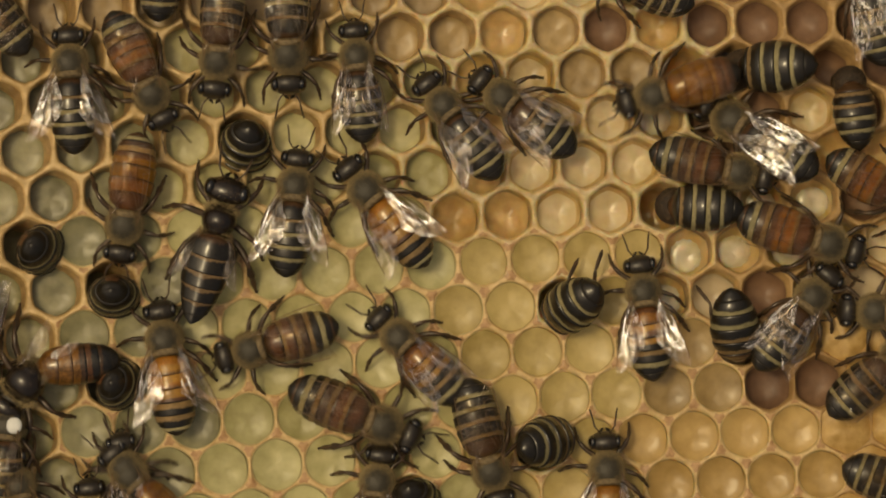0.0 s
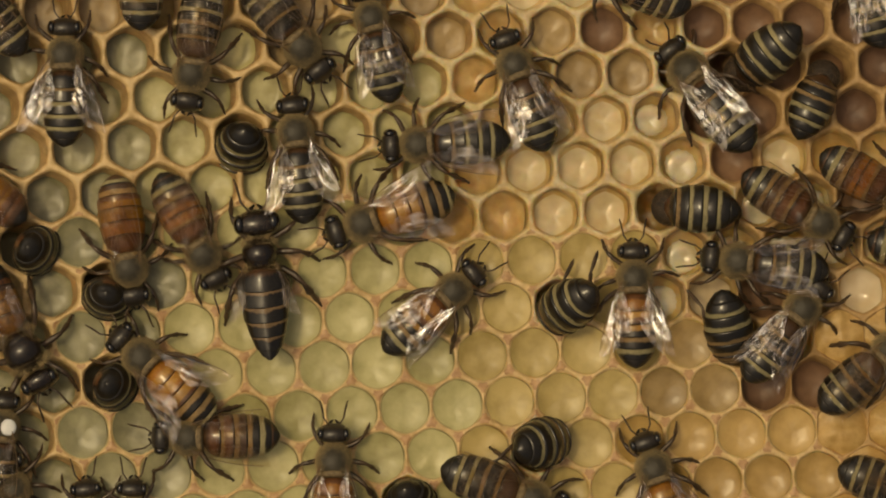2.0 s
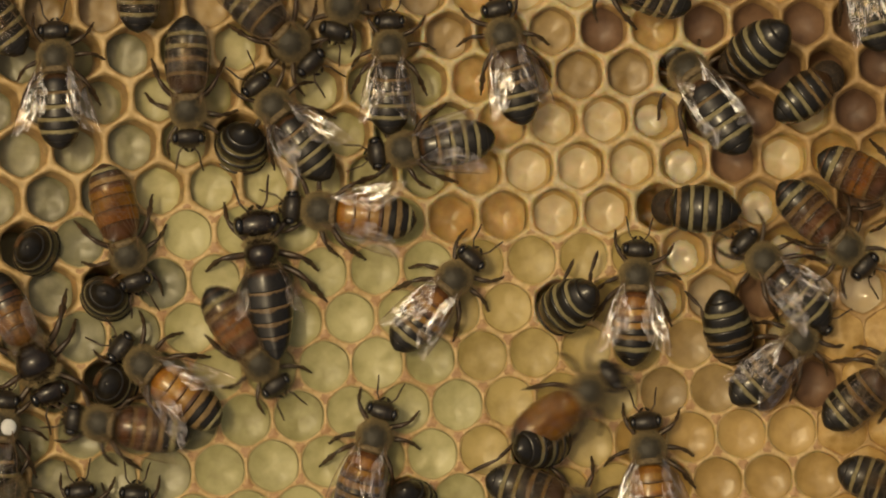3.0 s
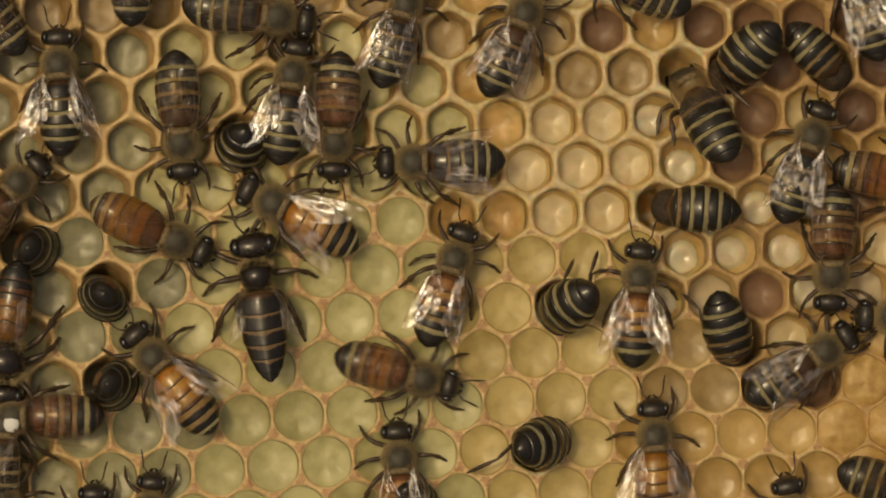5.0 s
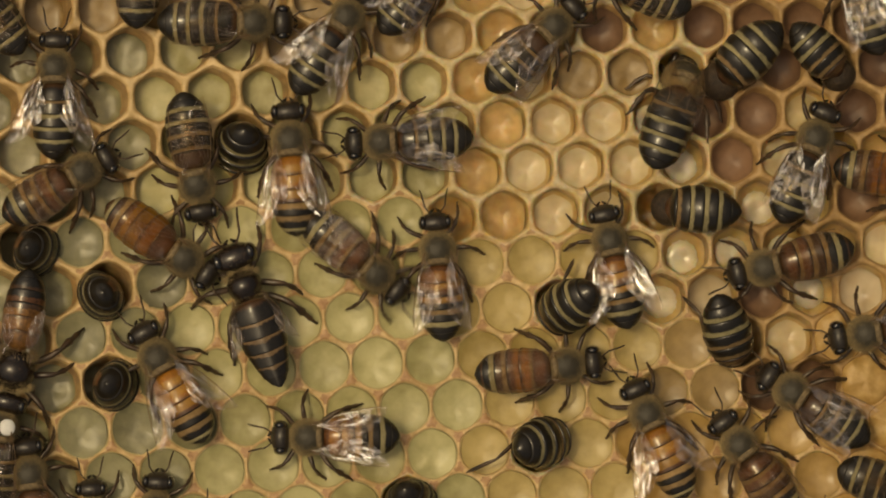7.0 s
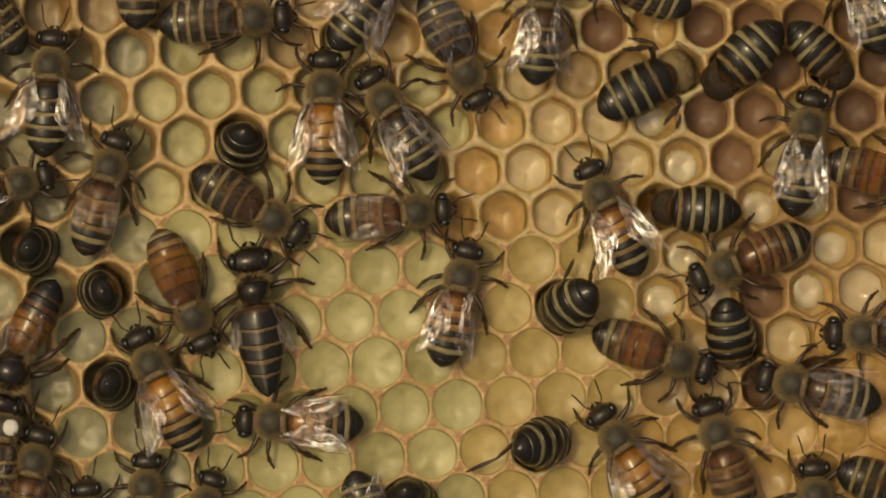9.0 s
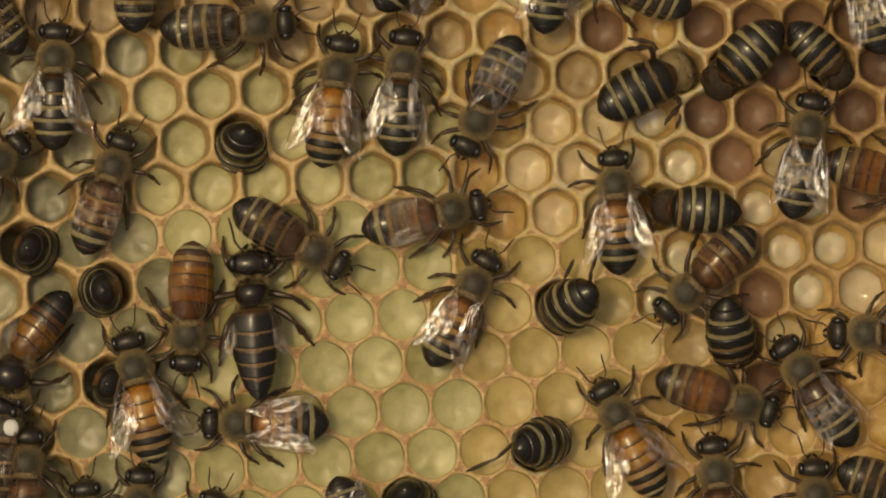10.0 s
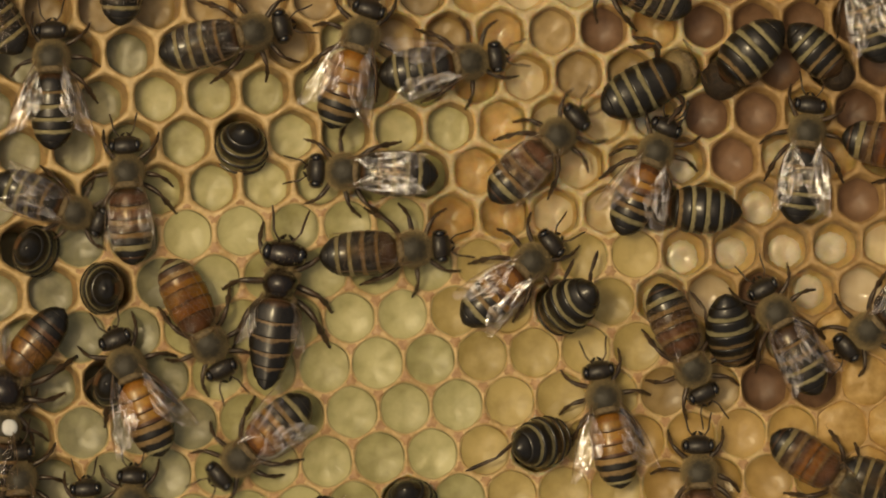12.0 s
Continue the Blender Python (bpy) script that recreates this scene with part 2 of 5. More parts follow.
def part(name, me, parent, label="", at=(0, 0, 0), turn=(0, 0, 0)):
    ob = new(name, me)
    ob.parent = parent
    ob.matrix_basis = pose(*(c * MM for c in at), *turn)
    return tagged(ob, label)


def loft(rings, close=True, caps=True):
    """Verts and faces that join rings of equal count; ends closed by fans."""
    k = len(rings[0])
    verts = [p for r in rings for p in r]
    faces = []
    for a in range(len(rings) - 1):
        for i in range(k if close else k - 1):
            j = (i + 1) % k
            faces.append((a * k + i, a * k + j, (a + 1) * k + j, (a + 1) * k + i))
    if caps:
        faces.append(tuple(range(k - 1, -1, -1)))
        faces.append(tuple(range((len(rings) - 1) * k, len(rings) * k)))
    return verts, faces


def body_ring(x, w, h, z, k=20, flat=0.0):
    """An upright ring across the body axis; the underside may be flattened."""
    out = []
    for i in range(k):
        a = 2 * math.pi * i / k
        dz = math.sin(a) * h
        out.append((x, math.cos(a) * w, z + (dz if dz > 0 else dz * (1 - flat))))
    return out


def tube(points, radii, k=7):
    """A bent tapering tube."""
    rings = []
    pts = [Vector(p) for p in points]
    for i, p in enumerate(pts):
        d = (pts[min(i + 1, len(pts) - 1)] - pts[max(i - 1, 0)]).normalized()
        u = d.orthogonal().normalized() if abs(d.z) > 0.95 else d.cross(Vector((0, 0, 1))).normalized()
        v = u.cross(d)
        rings.append([tuple(p + radii[i] * (u * math.cos(2 * math.pi * j / k) + v * math.sin(2 * math.pi * j / k))) for j in range(k)])
    return loft(rings)


def joined(pieces):
    verts, faces = [], []
    for v, f in pieces:
        o = len(verts)
        verts += v
        faces += [tuple(i + o for i in q) for q in f]
    return verts, faces


def blob(c, r, k=14, m=9, bend=0.0):
    """A rounded body with semi-axes r about c."""
    rings = []
    for a in range(1, m):
        t = math.pi * a / m
        x = -math.cos(t)
        s = math.sin(t)
        rings.append([(c[0] + r[0] * x + bend * s * s, c[1] + r[1] * s * math.cos(2 * math.pi * i / k), c[2] + r[2] * s * math.sin(2 * math.pi * i / k)) for i in range(k)])
    return loft(rings)


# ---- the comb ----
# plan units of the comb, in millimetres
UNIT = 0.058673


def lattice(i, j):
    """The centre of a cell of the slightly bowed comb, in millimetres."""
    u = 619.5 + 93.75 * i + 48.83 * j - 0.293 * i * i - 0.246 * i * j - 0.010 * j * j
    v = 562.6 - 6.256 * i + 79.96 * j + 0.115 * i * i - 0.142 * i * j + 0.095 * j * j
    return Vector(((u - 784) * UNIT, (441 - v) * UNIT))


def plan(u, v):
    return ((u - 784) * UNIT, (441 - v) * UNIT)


def near(p, q, r):
    return (p - Vector(q)).length < r


def wobble(p, k, amount):
    """A small steady unevenness of the hand-made comb."""
    return Vector((noise.noise((p.x * k, p.y * k, 3.1)), noise.noise((p.x * k, p.y * k, 9.7)))) * amount


comb = new("honeycomb")
tagged(comb, "wax honeycomb of open cells, nectar, brood and pollen", "honeycomb", kind="structure")
rng = random.Random(4)
NEIGH = [(1, 0), (0, 1), (-1, 1), (-1, 0), (0, -1), (1, -1)]
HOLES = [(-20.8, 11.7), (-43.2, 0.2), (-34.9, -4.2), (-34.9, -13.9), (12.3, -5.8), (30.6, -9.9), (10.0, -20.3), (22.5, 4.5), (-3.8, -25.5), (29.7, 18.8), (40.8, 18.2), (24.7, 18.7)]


def corners_of(i, j):
    out = []
    for n in range(6):
        a, b = NEIGH[n], NEIGH[(n + 1) % 6]
        p = (lattice(i, j) + lattice(i + a[0], j + a[1]) + lattice(i + b[0], j + b[1])) / 3
        out.append(p + wobble(p, 0.35, 0.22))
    return out


def sort_of(p):
    """What a cell holds, by its place on the comb."""
    x, y = p.x, p.y
    r = rng.random()
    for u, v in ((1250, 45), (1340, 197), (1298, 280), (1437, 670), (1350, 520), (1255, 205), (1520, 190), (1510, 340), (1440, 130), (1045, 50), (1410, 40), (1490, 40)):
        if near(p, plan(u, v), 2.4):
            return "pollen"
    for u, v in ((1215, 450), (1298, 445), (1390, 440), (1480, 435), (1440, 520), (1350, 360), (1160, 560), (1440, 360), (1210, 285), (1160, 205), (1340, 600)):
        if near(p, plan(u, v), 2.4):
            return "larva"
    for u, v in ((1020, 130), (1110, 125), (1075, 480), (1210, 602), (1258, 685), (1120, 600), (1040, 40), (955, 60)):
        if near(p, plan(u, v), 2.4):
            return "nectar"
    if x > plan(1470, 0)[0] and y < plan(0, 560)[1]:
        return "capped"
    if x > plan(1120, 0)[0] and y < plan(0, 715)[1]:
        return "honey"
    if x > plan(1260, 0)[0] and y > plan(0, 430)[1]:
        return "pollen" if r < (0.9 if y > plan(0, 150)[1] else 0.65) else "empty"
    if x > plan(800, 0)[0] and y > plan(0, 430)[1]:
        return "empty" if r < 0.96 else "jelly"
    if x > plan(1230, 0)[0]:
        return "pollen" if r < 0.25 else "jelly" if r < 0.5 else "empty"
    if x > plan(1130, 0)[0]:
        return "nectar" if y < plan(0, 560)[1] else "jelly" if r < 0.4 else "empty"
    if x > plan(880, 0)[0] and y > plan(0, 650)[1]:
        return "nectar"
    return "nectar"


def side_points(corners, n=6):
    out = []
    for a in range(6):
        for s in range(n):
            out.append(corners[a].lerp(corners[(a + 1) % 6], s / n))
    return out


def cell(i, j):
    c = lattice(i, j)
    cs = corners_of(i, j)
    ring = side_points(cs)
    k = len(ring)
    kind = sort_of(c)
    hole = any(near(c, h, 2.7) for h in HOLES)
    # depth of the filling below the rim
    upper = min(1.0, max(0.0, (c.y + 6) / 26))
    depth = {"nectar": 0.7 + 1.5 * upper * (1 if c.x < 5 else 0.5) + 0.9 * min(1.0, max(0.0, (-c.x - 28) / 12)), "empty": 1.4 - 0.2 * (c.y < 0), "pollen": 1.75, "larva": 1.9, "jelly": 1.9, "honey": 1.1, "capped": 0.2}[kind]
    if hole:
        depth = 4.6 if kind == "empty" or c.y > 3 and c.x > 10 else 6.0
    lean = Vector((-0.24 + 0.0022 * c.x, -0.17))
    mean = sum(((p - c).length for p in ring)) / k

    def inset(p, d, roundness):
        v = p - c
        r = v.length * (1 - roundness) + mean * 0.97 * roundness
        return c + v.normalized() * (r - d)

    rim = 0.115 + 0.095 * min(1.0, max(0.0, (c.y + 12) / 16 + max(0.0, -c.x - 30) / 20)) + 0.05 * noise.noise((c.x * 0.2, c.y * 0.2, 0))
    steps = ((0, 0, 0.05, 0), (rim * 0.55, 0.3, 0.06, 0), (rim, 0.6, -0.07, 0), (rim + 0.15, 0.68, -0.32, 0), (rim + 0.25, 0.7, -0.8, 0.8), (rim + 0.3, 0.74, -depth - 0.7, depth + 0.7))
    low = kind in ("nectar", "honey") and upper < 0.45 and c.x > -38 and not hole
    if low:
        depth = 0.48
        steps = ((0, 0, 0.04, 0), (rim * 0.55, 0.35, 0.05, 0), (rim, 0.7, -0.01, 0), (rim + 0.10, 0.82, -0.07, 0), (rim + 0.2, 0.86, -0.14, 0), (rim + 0.3, 0.88, -0.9, 0))
    if low:
        rim *= 0.8
        if kind == "honey":
            depth = 0.68
    rings = []
    for d, rd, z, share in steps:
        row = []
        for p in ring:
            q = inset(p, d, rd) + lean * share
            lump = 0.17 * noise.noise((q.x * 1.3, q.y * 1.3, 2)) + 0.07 * noise.noise((q.x * 4, q.y * 4, 5))
            row.append((q.x, q.y, z + (lump if z > -0.5 else 0)))
        rings.append(row)
    verts, faces = loft(rings, caps=False)
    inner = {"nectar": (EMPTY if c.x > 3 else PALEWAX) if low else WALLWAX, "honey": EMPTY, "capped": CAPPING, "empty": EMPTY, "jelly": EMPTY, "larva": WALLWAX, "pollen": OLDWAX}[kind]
    slots = []
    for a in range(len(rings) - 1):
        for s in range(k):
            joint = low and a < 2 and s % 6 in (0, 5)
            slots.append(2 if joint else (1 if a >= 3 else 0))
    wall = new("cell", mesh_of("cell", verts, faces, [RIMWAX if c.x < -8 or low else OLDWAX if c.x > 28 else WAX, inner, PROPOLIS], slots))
    wall.parent = comb
    # the filling: a shallow bowl that meets the wall
    if kind == "capped":
        prof = [(1.0, 0.05), (0.8, 0.42), (0.5, 0.6), (0.2, 0.7)]
    elif low and kind == "honey":
        prof = [(1.0, 0.58), (0.86, 0.36), (0.62, 0.14), (0.33, 0.04)]
    elif low:
        prof = [(1.0, 0.35), (0.9, 0.24), (0.68, 0.08), (0.36, -0.04)]
    elif kind == "nectar" or kind == "honey":
        prof = [(1.0, 0.2), (0.9, 0.02), (0.62, -0.04), (0.33, -0.07)]
    else:
        prof = [(1.0, 0.85), (0.84, 0.2), (0.56, -0.25), (0.28, -0.45)]
    base = [inset(p, rim + (0.17 if kind != "capped" else 0.0), 0.86 if low else 0.66) for p in ring]
    rows = []
    for f, z in prof:
        row = []
        for p in base:
            q = c + (p - c) * f + lean * depth
            if kind == "empty" and f < 0.9:
                # three rhombs meet in the base
                z2 = 0.3 * f * math.cos(3 * math.atan2(p.y - c.y, p.x - c.x) + 0.4)
            else:
                z2 = 0.0
            row.append((q.x, q.y, -depth + z + z2 + (0.6 if kind == "capped" else 0.24 * (1.05 - f) + 0.05) * noise.noise((q.x * 0.7, q.y * 0.7, 7))))
        rows.append(row)
    n0 = len(rows) * k
    verts, faces = loft(rows, caps=False)
    cc = c + lean * depth
    verts.append((cc.x, cc.y, -depth + prof[-1][1] - (0.05 if kind != "capped" else -0.03)))
    faces += [((len(rows) - 1) * k + a, (len(rows) - 1) * k + (a + 1) % k, n0) for a in range(k)]
    mat = {"nectar": TANFILL if c.y > (22.5 if c.x < -10 else 18.5) + 3 * noise.noise((c.x * 0.2, c.y * 0.2, 6)) or near(c, plan(1065, 125), 4.6) or near(c, plan(1235, 645), 5) else DARKNECTAR if c.x < -31 + 3 * (c.y < 3) + 4 * noise.noise((c.x * 0.3, c.y * 0.3, 1)) else YELLOW if c.x > 3 + 5 * noise.noise((c.x * 0.2, c.y * 0.2, 4)) else NECTAR, "empty": EMPTY, "pollen": POLLEN, "larva": EMPTY, "jelly": JELLY, "honey": HONEY, "capped": CAPPING}[kind]
    word = {"nectar": "filling", "empty": "base", "pollen": "pollen", "larva": "base", "jelly": "jelly", "honey": "filling", "capped": "capping"}[kind]
    milky = kind == "empty" and not hole and c.x > 8 and noise.noise((c.x * 0.45, c.y * 0.45, 11)) > -0.12
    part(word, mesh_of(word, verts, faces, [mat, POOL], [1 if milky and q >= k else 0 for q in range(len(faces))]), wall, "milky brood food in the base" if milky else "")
    if kind == "larva" and not hole:
        # a fat grub curled to a ring, its body ringed by folds
        a0 = rng.uniform(0, 6.28)
        rows2 = []
        for r2, z2 in ((1.6, -0.35), (1.5, 0.02), (1.3, 0.32), (0.95, 0.40), (0.6, 0.36), (0.3, 0.27), (0.1, 0.24)):
            row = []
            for s in range(28):
                a = 2 * math.pi * s / 28
                fold = 0.035 * math.cos(14 * a)
                head = 0.22 * math.exp(-((a - 2.0) / 0.5) ** 2)
                q = r2 * (1 + 0.06 * math.cos(a)) + fold * (r2 > 0.5)
                lx, ly = 1.3 * q * math.cos(a) + 0.3 * z2, 1.16 * q * math.sin(a)
                row.append((cc.x + 0.3 * math.cos(a0) + lx * math.cos(a0) - ly * math.sin(a0), cc.y + 0.3 * math.sin(a0) + lx * math.sin(a0) + ly * math.cos(a0), -depth - 0.12 + 0.75 * z2 * (1 - head) + fold))
            rows2.append(row)
        v, f = loft(rows2)
        part("larva", mesh_of("larva", v, f, [LARVA]), wall, "curled white larva")


def build_comb():
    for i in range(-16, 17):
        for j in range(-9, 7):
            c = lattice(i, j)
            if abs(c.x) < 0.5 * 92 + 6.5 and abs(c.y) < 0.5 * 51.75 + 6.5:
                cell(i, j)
    # the midrib slab beneath the cells
    v, f = loft([[(sx * 58, sy * 37, z) for sx, sy in ((-1, -1), (1, -1), (1, 1), (-1, 1))] for z in (-13.2, -16.0)])
    part("midrib", mesh_of("midrib", v, f, [MIDRIB], smooth=False), comb, "brown wax midrib under the cells")
    ground = new("ground", mesh_of("ground", [(-4e5, -4e5, -16.2), (4e5, -4e5, -16.2), (4e5, 4e5, -16.2), (-4e5, 4e5, -16.2)], [(0, 1, 2, 3)], [EARTH]))
    tagged(ground, "bare brown earth under the comb", "ground", kind="structure")


# ---- the bees ----
# abdomen half-width and half-height against the way from waist to tip
GIRTH = [(0, 1.0), (0.08, 1.75), (0.22, 2.12), (0.42, 2.26), (0.6, 2.1), (0.76, 1.78), (0.88, 1.33), (0.96, 0.82), (1.0, 0.25)]


BLUNT = [(0, 1.0), (0.08, 1.75), (0.22, 2.12), (0.45, 2.26), (0.64, 2.17), (0.8, 1.9), (0.9, 1.5), (0.965, 1.0), (1.0, 0.35)]


LONG = [(0, 1.15), (0.05, 1.95), (0.12, 2.22), (0.32, 2.1), (0.52, 1.86), (0.72, 1.5), (0.86, 1.12), (0.95, 0.72), (1.0, 0.25)]


def girth(u, line=GIRTH):
    for (a, b), (c, d) in zip(line, line[1:]):
        if u <= c:
            t = (u - a) / (c - a)
            t = t * t * (3 - 2 * t) * 0.4 + t * 0.6
            return b + (d - b) * t
    return 0.15


def spine(u, high, shape):
    """Height of the abdomen's axis; the queen's back runs level to the tip, a worker's sinks."""
    if shape is LONG:
        return 2.4 + 0.85 * (1.9 - high)
    if shape is BLUNT:
        return 2.35 - 0.5 * u + 0.35 * max(0.0, 2.0 - high)
    return 2.35 - 0.5 * u


# six plates from waist to tip: band, bare plate, hind margin, and the band's share of the plate
COATS = {
    "dark": [("brown", "black", "black", 0.25), ("tawny", "black", "black", 0.24), ("cream", "black", "black", 0.29), ("cream", "black", "black", 0.32), ("cream", "black", "black", 0.33), ("black", "black", "black", 0.3)],
    "striped": [("brown", "brown", "black", 0.3), ("tawny", "black", "black", 0.27), ("tawny", "black", "black", 0.31), ("cream", "black", "black", 0.33), ("cream", "black", "black", 0.34), ("black", "black", "black", 0.3)],
    "brown": [("brown", "red", "black", 0.3), ("tawny", "red", "black", 0.3), ("tawny", "brown", "black", 0.36), ("tawny", "black", "black", 0.42), ("cream", "black", "black", 0.45), ("brown", "black", "black", 0.3)],
    "amber": [("brown", "red", "brown", 0.3), ("tawny", "amber", "black", 0.28), ("amber", "red", "black", 0.42), ("tawny", "brown", "black", 0.42), ("cream", "black", "black", 0.45), ("brown", "black", "black", 0.3)],
    "orange": [("amber", "orange", "brown", 0.4), ("orange", "amber", "brown", 0.6), ("orange", "red", "black", 0.66), ("umber", "black", "black", 0.5), ("tawny", "black", "black", 0.44), ("cream", "black", "black", 0.36)],
    "tawny": [("red", "amber", "brown", 0.3), ("orange", "red", "black", 0.48), ("orange", "black", "black", 0.46), ("tawny", "black", "black", 0.42), ("cream", "black", "black", 0.42), ("black", "black", "black", 0.3)],
    "gold": [("amber", "gold", "red", 0.3), ("gold", "gold", "red", 0.4), ("gold", "gold", "red", 0.4), ("gold", "red", "brown", 0.4), ("red", "brown", "black", 0.4), ("black", "black", "black", 0.3)],
    "sorrel": [("red", "red", "brown", 0.4), ("amber", "amber", "brown", 0.42), ("gold", "gold", "brown", 0.42), ("gold", "red", "brown", 0.55), ("umber", "brown", "black", 0.45), ("cream", "brown", "black", 0.42)],
    "queen": [("brown", "black", "black", 0.3), ("sepia", "black", "black", 0.3), ("sepia", "black", "black", 0.36), ("sepia", "black", "black", 0.36), ("sepia", "black", "black", 0.32), ("black", "black", "black", 0.3)],
    "goldqueen": [("honey", "honey", "brown", 0.4), ("honey", "honey", "brown", 0.45), ("honey", "brown", "black", 0.5), ("red", "black", "black", 0.45), ("brown", "black", "black", 0.3), ("black", "black", "black", 0.3)],
}
CACHE = {}


def cached(key, make):
    if key not in CACHE:
        CACHE[key] = make()
    return CACHE[key]


def tergite_mesh(kind, n, slim, x0, x1, shape):
    band, plate, margin, share = COATS[kind][n]
    queen = "queen" in kind
    skin = cached((band, plate, margin, share, kind if queen else ""), lambda: banded(band, plate, margin, share, 0.2 if kind == "queen" else -0.06, 0.2 if kind == "queen" else 0.5 if queen else 0.0))
    edges = [0, 0.18, 0.37, 0.55, 0.72, 0.88, 1.0] if shape is not GIRTH else [0, 0.10, 0.27, 0.47, 0.67, 0.85, 1.0]
    a, b = edges[n], edges[n + 1]
    rings, marks = [], []
    k = 40 if shape is LONG else 24
    for s in (0.0, 0.16, 0.32, 0.48, 0.64, 0.78, 0.9, 0.98, 1.06):
        u = min(1.0, a + (b - a) * s)
        g = girth(u, shape) * slim
        step = 0.4 if queen else 1.0
        g = g - (0.10 - 0.15 * s if s < 1.0 else 0.05) * step
        if n == 5 and s > 1:
            u, g = 1.0, 0.08
        x = x0 + (x1 - x0) * u
        # the plate's edge bows rearwards over the back
        bow = 0.5 * min(1.0, u * 6) * (1 - 0.6 * u)
        wide, high = max(g * (1.13 if shape is LONG else 1.0), 0.06), max(g * 0.86, 0.06)
        zc = spine(u, high, shape)
        ring = body_ring(x, wide, high, zc, k, 0.15)
        if shape is LONG:
            # a low keel along the queen's back
            ring = [(px, py, pz + (0.1 * max(0.0, 1 - abs(py) / (0.45 * wide)) * min(1.0, high) if pz > zc else 0)) for px, py, pz in ring]
        rings.append([(px - bow * max(0.0, (pz - zc) / high), py, pz) for px, py, pz in ring])
        marks += [(s / 1.06, 0.5 + 0.5 * py / wide) for _, py, _ in rings[-1]]
    v, f = loft(rings, caps=True)
    slots = [0] * len(f)
    if band in ("cream", "tawny", "amber", "orange"):
        # short hairs combed back over the band's edge
        r = random.Random(n)
        for _ in range({"cream": 300, "tawny": 130}.get(band, 60)):
            i = min(k - 1, int(r.random() * 0.52 * k))
            low, high = Vector(rings[0][i]), Vector(rings[3][i])
            side = Vector(rings[3][(i + 1) % k]) - high
            p = low.lerp(high, r.uniform(0.2, 0.95) * share / 0.48) + side * r.random() + Vector((0, 0, 0.02))
            w = side.normalized() * 0.012
            tip = p + Vector((-r.uniform(0.1, 0.3), 0, 0)) + side * r.uniform(-0.25, 0.25) + Vector((0, p.y * 0.04, 0.08))
            o = len(v)
            v += [tuple(p + w), tuple(p - w), tuple(tip)]
            marks += [(0, 0.5)] * 3
            f.append((o, o + 1, o + 2))
            slots.append(1)
    me = mesh_of("tergite", v, f, [skin, CREAM if band == "cream" else TAWNY], slots)
    layer = me.uv_layers.new(name="plate")
    layer.data.foreach_set("uv", [c for lp in me.loops for c in marks[lp.vertex_index]])
    return me


def fuzz_mesh(mat, count, centre, radii, length, seed, bare=0.0):
    r = random.Random(seed)
    v, f = [], []
    for _ in range(count):
        d = Vector((r.gauss(0, 1), r.gauss(0, 1), r.gauss(0.0, 0.8))).normalized()
        if bare and math.hypot(d.x, d.y) < bare and d.z > 0 and r.random() > 0.22:
            continue
        p = Vector(centre) + Vector(d[i] * radii[i] for i in range(3))
        out = (d + Vector((r.uniform(-0.5, 0.3), r.uniform(-0.4, 0.4), r.uniform(-0.3, 0.4)))).normalized()
        s = d.orthogonal().normalized() * 0.015
        s2 = d.cross(s).normalized() * 0.015
        o = len(v)
        tip = p + out * length * r.uniform(0.5, 1.1)
        v += [tuple(p + s), tuple(p - s * 0.5 + s2), tuple(p - s * 0.5 - s2), tuple(tip)]
        f += [(o, o + 1, o + 3), (o + 1, o + 2, o + 3), (o + 2, o, o + 3)]
    return mesh_of("fuzz", v, f, [mat], smooth=False)


def wing_outline(length, width, k=22):
    """Leading edge nearly straight, rounded tip, bellied trailing edge; the hinge at the origin, the tip along -x."""
    lead, trail = [], []
    for i in range(k):
        s = i / (k - 1)
        x = -length * s
        lead.append((x, 0.35 * width * math.sin(math.pi * min(1, s * 1.02)) * 0.55 + 0.04))
        belly = math.sin(math.pi * s ** 1.25) ** 0.75 if 0 < s < 1 else 0
        trail.append((x, -width * 0.8 * belly * (0.35 + 0.65 * min(1, s * 1.9)) + 0.0))
    return lead, trail


def wing_mesh(length, width, arch):
    """A thin pleated blade; the pleats run out along the wing like its veins and fan towards the tip."""
    lead, trail = wing_outline(length, width, 26)
    rows = []
    m = 19
    for (x, a), (_, b) in zip(lead, trail):
        row = []
        far = min(1.0, -x / length * 2.2)
        for q in range(m):
            c = q / (m - 1)
            y = a + (b - a) * c
            pleat = 0.016 * math.sin(c * 24 + 0.9 * math.sin(x * 0.55)) * far + 0.03 * math.sin(c * 9 + x * 0.7)
            row.append((x, y, arch * (x / length) ** 2 - 0.10 * abs(y) + pleat + 0.05 * noise.noise((x * 0.5, y * 0.9, 4.4))))
        rows.append(row)
    v = [p for r in rows for p in r]
    f = [(a * m + b, a * m + b + 1, (a + 1) * m + b + 1, (a + 1) * m + b) for a in range(len(rows) - 1) for b in range(m - 1)]
    return mesh_of("wing", v, f, [MEMBRANE])


